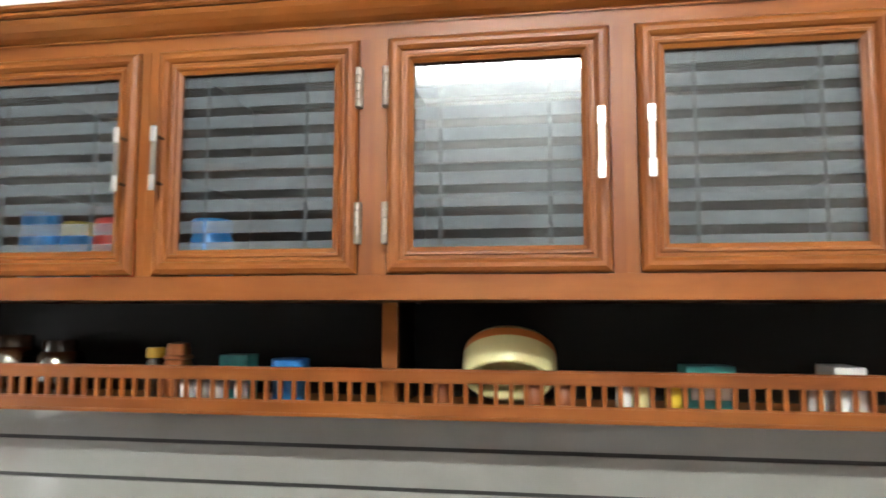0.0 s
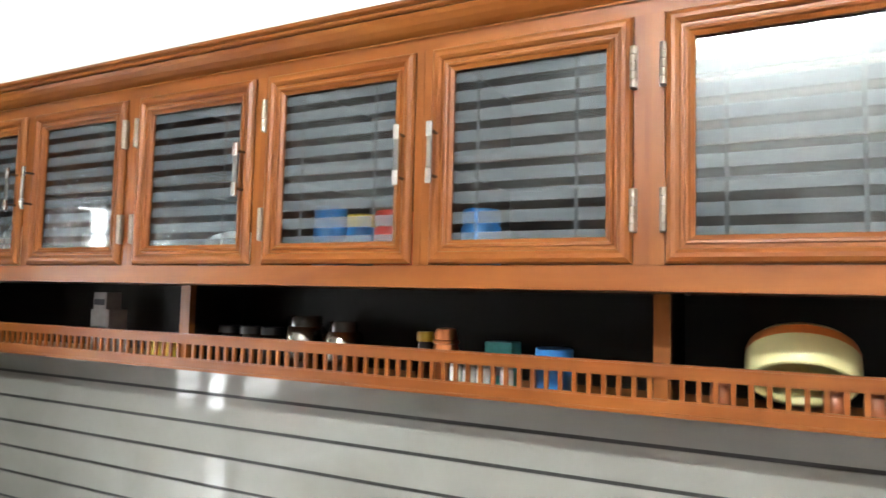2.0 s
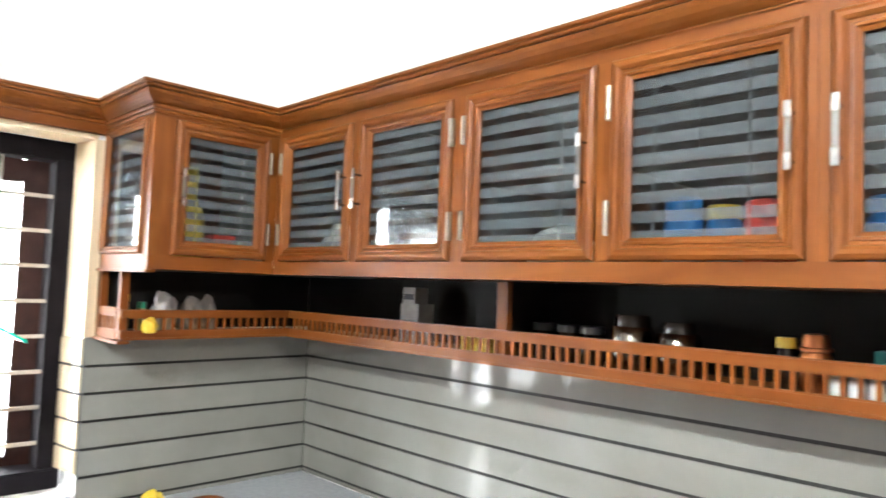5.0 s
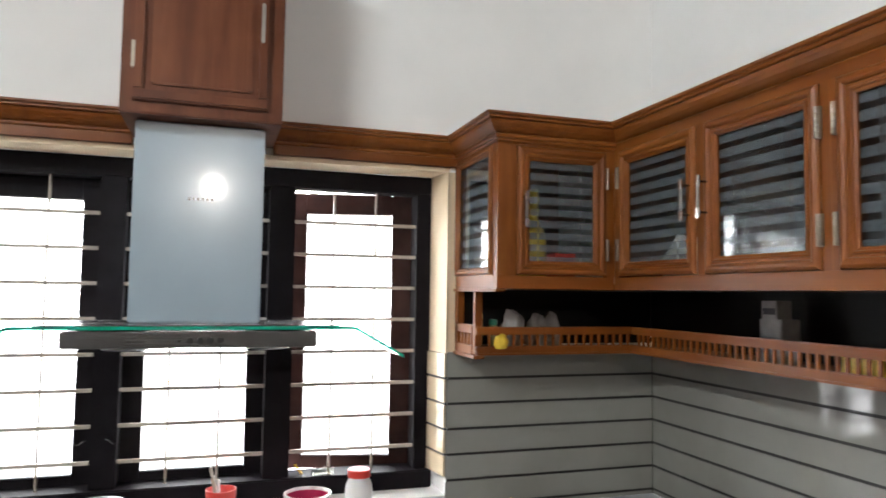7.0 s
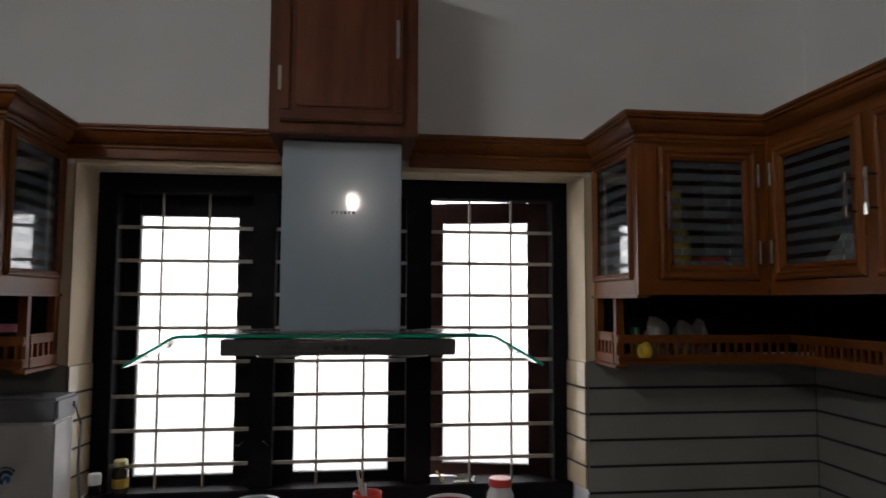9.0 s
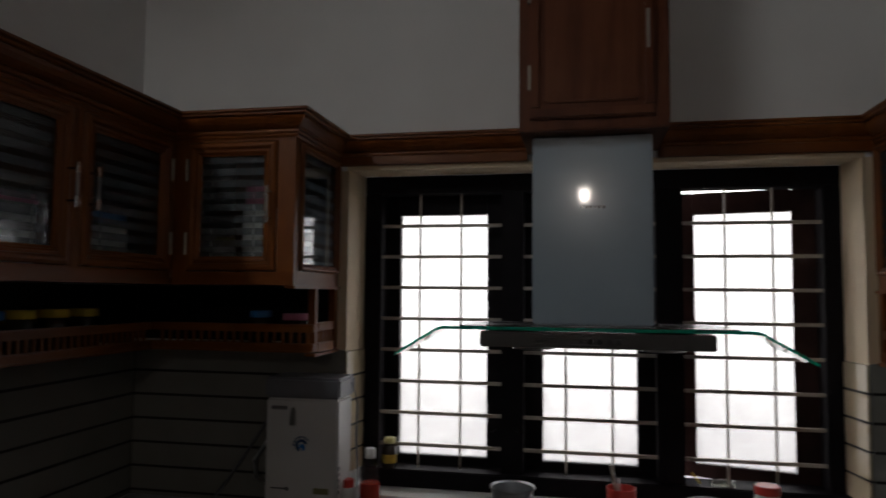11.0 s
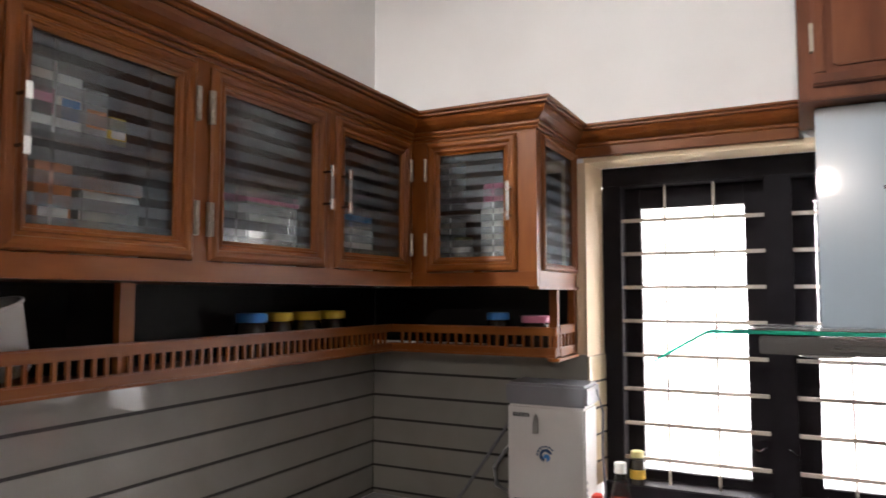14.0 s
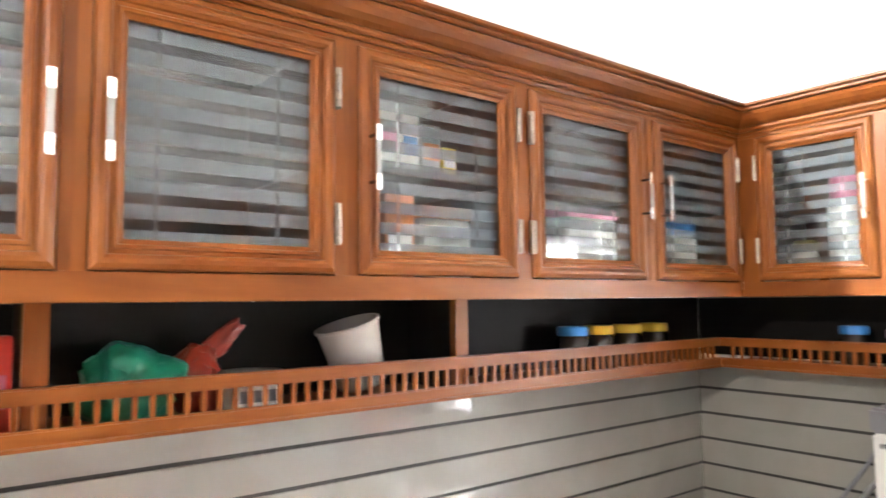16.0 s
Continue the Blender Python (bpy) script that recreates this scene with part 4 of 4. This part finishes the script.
part("ring", lathe([(0.025, 0.077), (0.0285, 0.079), (0.0285, 0.084), (0.025, 0.086)], 28, (0, 0, 0), True), COPPER, pot, "rolled copper ring", True)
part("lid", lathe([(0.024, 0.0865), (0.0235, 0.100), (0.020, 0.109), (0.0, 0.112)], 28), COPPER, pot, "rounded copper lid", True)
jar(-0.765, 1.36, SHELF, 0.019, 0.100, YELLOW_PLASTIC, DARK_JAR, "dark jar with a gold lid", "jar")
for x in (-0.66, -0.63, -0.60, -0.55):
    jar(x, 1.30, SHELF, 0.013, 0.048, CHROME, WHITE_PLASTIC, "small glass spice bottle with metal cap", "spice_bottle", group="small spice bottles")
jar(-1.09, 1.36, SHELF, 0.050, 0.124, DARK_JAR, TARNISHED, "round tarnished metal jar with a dark lid", "jar", 0.040, "steel jars")
jar(-0.98, 1.36, SHELF, 0.047, 0.114, DARK_JAR, TARNISHED, "round tarnished metal jar with a dark lid", "jar", 0.033, "steel jars")
carton(-1.81, 1.37, SHELF, 0.08, 0.06, 0.118, PALE_CARD, "white and grey carton on the rack", 0, GREY_PLASTIC)
carton(-1.82, 1.37, SHELF + 0.118, 0.055, 0.05, 0.048, PALE_CARD, "small white box stacked on a carton", 0, INK)
carton(-1.51, 1.32, SHELF, 0.09, 0.05, 0.045, YELLOW_PLASTIC, "low yellow box behind the spindles")
for x in (-1.34, -1.27, -1.20):
    jar(x, 1.37, SHELF, 0.030, 0.092, BLACK_PLASTIC, DARK_JAR, "low dark jar on the rack", "jar", group="dark jars")
for x in (-0.165, 0.0, 0.055):
    jar(x, 1.295, SHELF, 0.017, 0.050, RUST, RUST, "rust orange spice pot behind the spindles", "spice_pot", group="small spice pots")

# opposite wall rack
bag("plastic_bag", -0.705, -1.60, SHELF, 0.090, 0.07, 0.072, GREEN_FILM, "crumpled green plastic bag on the rack", 3.0)
bag("plastic_bag", -0.818, -1.61, SHELF, 0.050, 0.05, 0.066, RED_FILM, "crumpled red plastic packet on the rack", 8.0)
flap = bag("packet_flap", -0.830, -1.62, SHELF + 0.088, 0.020, 0.012, 0.060, RED_FILM, "torn red packet top sticking up", 5.0)
flap.matrix_basis = pose(-0.826, -1.62, SHELF + 0.085, 0, -48, 0)
tub = thing("plastic_tub", "white plastic tub tilted on the rack", "tub", "", pose(-1.155, -1.60, SHELF + 0.018, 0, 17, 0))
part("body", lathe([(0.046, 0.0), (0.050, 0.004), (0.064, 0.125), (0.068, 0.127), (0.068, 0.132), (0.062, 0.132), (0.048, 0.008), (0.0, 0.008)], 32), DULL_PLASTIC, tub, smooth=True)
solid("steel_plate", lathe([(0.0, 0), (0.05, 0), (0.058, 0.006), (0.056, 0.008), (0.0, 0.003)], 28), STEEL, "shallow steel plate on the rack", "plate", pose(-0.895, -1.55, SHELF + 0.06))
carton(-0.895, -1.55, SHELF, 0.085, 0.06, 0.060, WHITE_PLASTIC, "low printed carton behind the spindles", 180, GREY_PLASTIC)
carton(-0.495, -1.60, SHELF, 0.075, 0.06, 0.142, RED_PLASTIC, "red printed carton on the rack", 180, PINK_PLASTIC)
for x, mat, lab in ((-1.80, BLUE_PLASTIC, "blue"), (-1.905, YELLOW_PLASTIC, "yellow"), (-2.028, YELLOW_PLASTIC, "yellow"), (-2.151, YELLOW_PLASTIC, "yellow")):
    jar(x, -1.60, SHELF, 0.044, 0.117, mat, DARK_JAR, "dark glass jar with a " + lab + " lid", "jar", 0.042, "jars with coloured lids")
jar(-2.42, -1.157, SHELF, 0.036, 0.110, BLUE_PLASTIC, DARK_JAR, "dark glass jar with a blue lid", "jar", 0.036, "jars with coloured lids")
jar(-2.42, -1.033, SHELF, 0.043, 0.102, PINK_PLASTIC, DARK_JAR, "dark glass jar with a pink lid", "jar", 0.045, "jars with coloured lids")

# rack beside the window
bag("plastic_bag", -2.42, 0.868, SHELF, 0.04, 0.038, 0.078, PALE_CARD, "small white plastic bag on the rack", 2.0)
bag("plastic_bag", -2.42, 0.955, SHELF, 0.04, 0.036, 0.064, PALE_CARD, "small white plastic bag on the rack", 6.0)
bag("plastic_bag", -2.42, 1.010, SHELF, 0.035, 0.030, 0.068, PALE_CARD, "small white plastic bag on the rack", 9.0)
jar(-2.42, 0.800, SHELF, 0.014, 0.092, GREEN_FILM, OLIVE, "small green bottle on the rack", "bottle")
jar(-2.44, 0.755, SHELF, 0.016, 0.115, YELLOW_PLASTIC, OLIVE, "small olive bottle on the rack", "bottle")
bag("flower_ornament", -2.328, 0.790, R1 - 0.008, 0.012, 0.024, 0.026, YELLOW_PLASTIC, "crumpled yellow flower ornament on the rail", 4.0)

# inside the glazed cabinets
jar(-0.875, 1.158, FLOOR_IN, 0.034, 0.140, BLUE_PLASTIC, BLUE_PLASTIC, "blue tin in the glazed cabinet", "tin")
jar(-0.800, 1.158, FLOOR_IN, 0.030, 0.122, YELLOW_PLASTIC, BLUE_PLASTIC, "blue tin with a yellow lid", "tin")
jar(-0.725, 1.160, FLOOR_IN, 0.040, 0.126, RED_PLASTIC, RED_PLASTIC, "red plastic tub in the glazed cabinet", "tub")
jar(-0.545, 1.158, FLOOR_IN, 0.036, 0.122, BLUE_PLASTIC, BLUE_PLASTIC, "blue tin in the glazed cabinet", "tin")
bottle = thing("bottle", "yellow plastic bottle in the corner cabinet", "bottle", "", pose(-2.235, 0.850, FLOOR_IN))
part("body", lathe([(0.0, 0.0), (0.036, 0.0), (0.040, 0.006), (0.041, 0.13), (0.034, 0.16), (0.017, 0.195), (0.015, 0.215)], 28), YELLOW_PLASTIC, bottle, smooth=True)
part("cap", lathe([(0.018, 0.216), (0.018, 0.27), (0.015, 0.285), (0.0, 0.286)], 24), YELLOW_PLASTIC, bottle, smooth=True)
carton(-2.25, 0.955, FLOOR_IN, 0.06, 0.07, 0.092, RED_PLASTIC, "small red box in the corner cabinet")
jar(-2.235, -1.075, FLOOR_IN, 0.052, 0.275, PINK_PLASTIC, WHITE_PLASTIC, "white bottle with a pink cap", "bottle", 0.045)
jar(-2.225, -1.185, FLOOR_IN, 0.030, 0.125, OLIVE, WHITE_PLASTIC, "small pale jar in the corner cabinet", "jar")


def lidded_box(x, y, z, w, d, h, mat, lid_mat, label):
    ob = thing("storage_box", label, "box", "", pose(x, y, z))
    part("body", boxed(-w / 2, w / 2, -d / 2, d / 2, 0, h - 0.022, bevel=0.004), mat, ob)
    part("lid", boxed(-w / 2 - 0.003, w / 2 + 0.003, -d / 2 - 0.003, d / 2 + 0.003, h - 0.0215, h, bevel=0.003), lid_mat, ob)


lidded_box(-1.58, -1.375, FLOOR_IN, 0.165, 0.07, 0.178, PALE_CARD, PINK_PLASTIC, "pale plastic box with a pink lid in the cabinet")
lidded_box(-1.175, -1.375, FLOOR_IN, 0.115, 0.07, 0.150, PALE_CARD, ORANGE, "pale plastic box with an orange lid in the cabinet")
jar(-1.965, -1.385, FLOOR_IN, 0.045, 0.175, BLUE_PLASTIC, WHITE_PLASTIC, "pale tub with a blue lid", "tub")
carton(-1.075, -1.375, FLOOR_IN, 0.062, 0.06, 0.165, ORANGE, "orange printed packet in the cabinet", 180, WHITE_PLASTIC)
for x, w, h, mat, band, lab in ((-1.07, 0.042, 0.118, WHITE_PLASTIC, PINK_PLASTIC, "white and pink"), (-1.116, 0.040, 0.100, WHITE_PLASTIC, BLUE_PLASTIC, "white and blue"), (-1.163, 0.044, 0.088, PALE_CARD, ORANGE, "pale and orange"), (-1.206, 0.034, 0.050, YELLOW_PLASTIC, WHITE_PLASTIC, "yellow and white")):
    carton(x, -1.395, BASE + 0.236, w, 0.05, h, mat, lab + " packet on the cabinet shelf", 180, band)
bag("plastic_bag", -1.95, 1.19, FLOOR_IN, 0.08, 0.06, 0.080, WHITE_PLASTIC, "white plastic packet in the cabinet", 12.0)
bag("plastic_bag", -1.17, 1.19, FLOOR_IN, 0.08, 0.06, 0.062, WHITE_PLASTIC, "white plastic packet in the cabinet", 15.0)

# ---- things at the window and on the worktop ----
bottle = thing("plastic_bottle", "frosted white plastic bottle with a red cap", "bottle", "", pose(-2.42, 0.372, COUNTER_Z))
part("body", lathe([(0.038, 0), (0.041, 0.01), (0.041, 0.12), (0.039, 0.135), (0.031, 0.155), (0.031, 0.160)], 24), WHITE_PLASTIC, bottle, smooth=True)
part("cap", lathe([(0.034, 0.160), (0.034, 0.180), (0.031, 0.183)], 24), RED_PLASTIC, bottle, "red screw cap", True)
bowl = thing("enamel_bowl", "magenta enamel mug with a white rim", "bowl", "", pose(-2.42, 0.220, COUNTER_Z))
part("body", lathe([(0.045, 0), (0.060, 0.02), (0.066, 0.115), (0.063, 0.115), (0.056, 0.022), (0.0, 0.02)], 32), MAROON, bowl, smooth=True)
part("rim", lathe([(0.063, 0.114), (0.069, 0.116), (0.069, 0.123), (0.063, 0.124)], 32, (0, 0, 0), True), WHITE_PLASTIC, bowl, "white rolled rim", True)
cup = thing("utensil_cup", "red plastic cup holding spoons", "cup", "", pose(-2.42, -0.022, COUNTER_Z))
part("body", lathe([(0.032, 0), (0.034, 0.004), (0.042, 0.152), (0.040, 0.152), (0.032, 0.008), (0.0, 0.006)], 28), RED_PLASTIC, cup, smooth=True)
for k, (dx, dy, h, mat) in enumerate(((0.010, -0.030, 0.215, BAR_PAINT), (0.0, -0.022, 0.19, STEEL), (-0.012, -0.008, 0.175, WHITE_PLASTIC))):
    part("spoon", rod([(0.0, 0.004 * k, 0.012), (dx * 0.5, dy * 0.6, h * 0.7), (dx, dy, h)], 0.0042, 8), mat, cup)
pan = thing("steel_pan", "steel pan with a rolled rim on the worktop", "pan", "", pose(-2.40, -0.335, COUNTER_Z + 0.03))
part("body", lathe([(0.052, 0), (0.059, 0.008), (0.062, 0.104), (0.068, 0.108), (0.068, 0.112), (0.060, 0.108), (0.056, 0.012), (0.0, 0.008)], 36), STEEL, pan, smooth=True)
hob = solid("hob", boxed(-2.50, -2.05, -0.48, 0.22, COUNTER_Z, COUNTER_Z + 0.029, bevel=0.006), BLACK_PLASTIC, "black gas hob set on the worktop", "hob")
hob.location.y = -0.32
sauce = thing("sauce_bottle", "clear bottle of red sauce with a white cap", "bottle", "", pose(-2.46, -0.792, COUNTER_Z))
part("sauce", lathe([(0.030, 0.0), (0.032, 0.006), (0.032, 0.100), (0.030, 0.110)], 24), SAUCE, sauce, smooth=True)
part("neck", lathe([(0.030, 0.1105), (0.024, 0.140), (0.015, 0.180), (0.0145, 0.196)], 24), JAR_GLASS, sauce, "empty clear glass neck", True)
part("cap", lathe([(0.0175, 0.186), (0.0175, 0.214), (0.016, 0.216)], 20), WHITE_PLASTIC, sauce, "white cap", True)
spice = thing("spice_jar", "dark jar with a yellow cap and label", "jar", "", pose(FX + 0.002, -0.783, SILL + 0.03))
part("body", lathe([(0.022, 0), (0.024, 0.004), (0.024, 0.066), (0.018, 0.076)], 24), DARK_JAR, spice, smooth=True)
part("label", lathe([(0.0245, 0.018), (0.0245, 0.046)], 24), OCHRE, spice, "yellow paper label")
part("neck", lathe([(0.0185, 0.0765), (0.0185, 0.083)], 24), JAR_GLASS, spice, "clear glass neck", True)
part("cap", lathe([(0.0205, 0.0832), (0.0205, 0.100), (0.018, 0.102)], 24), CREAM_PLASTIC, spice, "pale yellow cap", True)
tray = thing("plastic_tray", "shallow clear plastic tray on the window sill", "tray", "", pose(FX - 0.012, 0.300, SILL + 0.03))
part("base", boxed(-0.018, 0.018, -0.035, 0.035, 0, 0.003, bevel=0.001), JAR_GLASS, tray)
for a, b, c, d in ((-0.018, -0.0165, -0.035, 0.035), (0.0165, 0.018, -0.035, 0.035), (-0.0165, 0.0165, -0.035, -0.0335), (-0.0165, 0.0165, 0.0335, 0.035)):
    part("side", boxed(a, b, c, d, 0.003, 0.020), JAR_GLASS, tray)
solid("wooden_stick", rod([(FX - 0.01, 0.232, SILL + 0.035), (FX - 0.03, 0.210, SILL + 0.062)], 0.0035, 10), YELLOW_PLASTIC, "short yellow painted stick leaning on the sill", "stick", smooth=True)
jar(-2.45, -0.862, COUNTER_Z, 0.030, 0.118, RED_PLASTIC, WHITE_PLASTIC, "small jar with a red cap", "jar", 0.02)
bag("flower_ornament", -2.40, 0.86, COUNTER_Z, 0.03, 0.035, 0.035, YELLOW_PLASTIC, "yellow and white crumpled packet on the worktop", 21.0)
solid("wooden_bowl", lathe([(0.02, 0), (0.045, 0.012), (0.055, 0.03), (0.05, 0.03), (0.0, 0.012)], 28), WOOD_X, "small brown wooden dish on the worktop", "bowl", pose(-2.31, 0.99, COUNTER_Z))

# ---- water purifier ----
pur = thing("water_purifier", "white wall-hung water purifier with a grey top", "water purifier", m=pose(0, 0.038, 0.012))
PX, PY0, PY1 = -2.372, -1.146, -0.908
part("body", boxed(WEST + 0.03, PX, PY0, PY1, 0.868, 1.213, bevel=0.006), CASE_PLASTIC, pur)
part("grey_top", boxed(WEST + 0.012, PX + 0.003, PY0 - 0.006, PY1 + 0.006, 1.214, 1.278, bevel=0.008), GREY_PLASTIC, pur, "grey plastic top cover")
part("base_tray", lathe([(0.0, 0.0), (0.09, 0.0), (0.085, 0.03), (0.05, 0.052), (0.0, 0.058)], 28, (PX - 0.015, (PY0 + PY1) / 2 + 0.01, COUNTER_Z + 0.001)), GREY_PLASTIC, pur, "rounded grey base", True)
bm = bmesh.new()
rings = [[bm.verts.new((x, -1.058 + dy, z)) for dy, z in ((-0.008, 1.130), (0.009, 1.132), (0.010, 1.172), (0.004, 1.188), (-0.002, 1.184), (-0.007, 1.160))] for x in (PX - 0.001, PX + 0.005)]
for k in range(6):
    bm.faces.new((rings[0][k], rings[0][(k + 1) % 6], rings[1][(k + 1) % 6], rings[1][k]))
bm.faces.new(rings[0][::-1])
bm.faces.new(rings[1])
part("indicator", bm, CHROME, pur, "slim chrome indicator")


def arc_plate(r0, r1, a0, a1, x, y, z, steps=18):
    """A flat curved band on the front, between two angles in degrees."""
    bm = bmesh.new()
    rows = []
    for k in range(steps + 1):
        a = radians(a0 + (a1 - a0) * k / steps)
        rows.append([bm.verts.new((x + dx, y + q * math.cos(a), z + q * math.sin(a))) for dx in (0.0, 0.0015) for q in (r0, r1)])
    for p, q in zip(rows, rows[1:]):
        for a, b in ((0, 1), (1, 3), (3, 2), (2, 0)):
            bm.faces.new((p[a], p[b], q[b], q[a]))
    bm.faces.new([rows[0][i] for i in (0, 2, 3, 1)])
    bm.faces.new([rows[-1][i] for i in (0, 1, 3, 2)])
    return bm


part("emblem", arc_plate(0.011, 0.020, 20, 250, PX, -1.026, 1.070), NAVY, pur, "navy swirl emblem")
part("emblem_drop", arc_plate(0.0, 0.0105, -90, 200, PX, -1.024, 1.064), BLUE_PLASTIC, pur, "blue drop in the emblem")
for k in range(7):
    part("emblem_mark", arc_plate(0.024, 0.029, 36 + k * 22, 52 + k * 22, PX, -1.026, 1.070, 3), NAVY, pur)
for k in range(6):
    part("lettering_bar", boxed(PX + 0.0002, PX + 0.001, -1.128 + k * 0.009, -1.122 + k * 0.009, 1.178, 1.190), INK, pur)
part("lettering_bar", boxed(PX + 0.0002, PX + 0.001, -1.125, -1.072, 0.934, 0.938), INK, pur)
part("lettering_bar", boxed(PX + 0.0002, PX + 0.001, -1.078, -1.068, 0.930, 0.941), INK, pur)
part("sticker", boxed(PX + 0.0002, PX + 0.001, -0.985, -0.935, 0.925, 0.943), OLIVE, pur, "olive sticker")
for k in range(5):
    part("side_mark", boxed(PX - 0.018, PX - 0.010, PY1, PY1 + 0.0008, 0.925 + k * 0.018, 0.936 + k * 0.018), INK, pur)
solid("power_cable", rod([(WEST + 0.06, -0.875, 1.272), (WEST + 0.05, -0.862, 1.265), (WEST + 0.03, -0.850, 1.20), (WEST + 0.022, -0.855, 1.08), (WEST + 0.022, -0.848, 0.96), (WEST + 0.03, -0.860, COUNTER_Z + 0.005)], 0.004), GREY_PLASTIC, "thin dark power cable hanging down the tiles", "cable", smooth=True)
solid("water_hose", rod([(WEST + 0.05, -1.120, 1.20), (WEST + 0.03, -1.170, 1.12), (WEST + 0.02, -1.240, 1.02), (WEST + 0.02, -1.310, 0.92), (WEST + 0.02, -1.360, COUNTER_Z + 0.006)], 0.005), GREY_PLASTIC, "thin dark water hose beside the purifier", "hose", smooth=True)
solid("water_hose", rod([(WEST + 0.06, -1.120, 1.10), (WEST + 0.045, -1.160, 1.06), (WEST + 0.04, -1.202, 1.00), (WEST + 0.04, -1.195, 0.945), (WEST + 0.06, -1.120, 0.925)], 0.0065), STEEL, "looped grey water hose beside the purifier", "hose", smooth=True)

# boards behind the open racks; their near-black colour paints in the niche shade
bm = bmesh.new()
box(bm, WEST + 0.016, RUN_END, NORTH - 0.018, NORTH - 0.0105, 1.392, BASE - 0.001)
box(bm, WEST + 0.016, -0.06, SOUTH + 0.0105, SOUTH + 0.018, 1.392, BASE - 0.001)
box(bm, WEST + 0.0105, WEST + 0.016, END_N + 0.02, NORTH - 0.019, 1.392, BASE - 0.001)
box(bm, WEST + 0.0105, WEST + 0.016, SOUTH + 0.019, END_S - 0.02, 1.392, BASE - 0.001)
structure("trim_rack_back", bm, NICHE_SHADE, "board behind the open racks, near-black for painted-in shade")

# ---- wall tiles: long glazed strips with dark joints ----
LINES = [1.280 - 0.0826 * k for k in range(6)]
bands = [(LINES[0] + 0.0042, 1.3655)] + [(b + 0.0042, a - 0.0042) for a, b in zip(LINES, LINES[1:])]
wn_, ws_ = bpy.data.objects["wall_north"], bpy.data.objects["wall_south"]
bm = bmesh.new()
box(bm, WEST + 0.002, 0.9, NORTH - 0.0055, NORTH - 0.001, COUNTER_Z, BASE)
box(bm, WEST + 0.002, 0.9, SOUTH + 0.001, SOUTH + 0.0055, COUNTER_Z, BASE)
box(bm, WEST + 0.001, WEST + 0.0055, OPEN1 + 0.004, NORTH - 0.006, COUNTER_Z, 1.366)
box(bm, WEST + 0.001, WEST + 0.0055, SOUTH + 0.006, OPEN0 - 0.004, COUNTER_Z, 1.366)
splayed(bm, OPEN1, -1, SILL + 0.031, 1.361, 0.001)
splayed(bm, OPEN0, 1, SILL + 0.031, 1.361, 0.001)
structure("trim_tile_joint", bm, GROUT, "dark joint bed behind the wall tiles")


def strip(z0, z1, x0, x1, y0, y1, parent, mat):
    part("tile", boxed(x0, x1, y0, y1, z0, z1, bevel=0.0012), mat, parent)


for z0, z1 in bands + [(COUNTER_Z + 0.001, LINES[-1] - 0.0042)]:
    strip(z0, z1, WEST + 0.010, 0.9, NORTH - 0.010, NORTH - 0.005, wn_, TILE)
    strip(z0, z1, WEST + 0.010, 0.9, SOUTH + 0.005, SOUTH + 0.010, ws_, TILE)
    strip(z0, z1, WEST + 0.005, WEST + 0.0095, OPEN1 - 0.002, NORTH - 0.0105, wall_west, TILE)
    strip(z0, z1, WEST + 0.005, WEST + 0.0095, SOUTH + 0.0105, OPEN0 + 0.002, wall_west, TILE)
    if z1 > SILL + 0.05:
        for y, s in ((OPEN1, -1), (OPEN0, 1)):
            part("tile", splayed(bmesh.new(), y, s, max(z0, SILL + 0.032), min(z1, 1.361), 0.006), TILE_CREAM, wall_west)
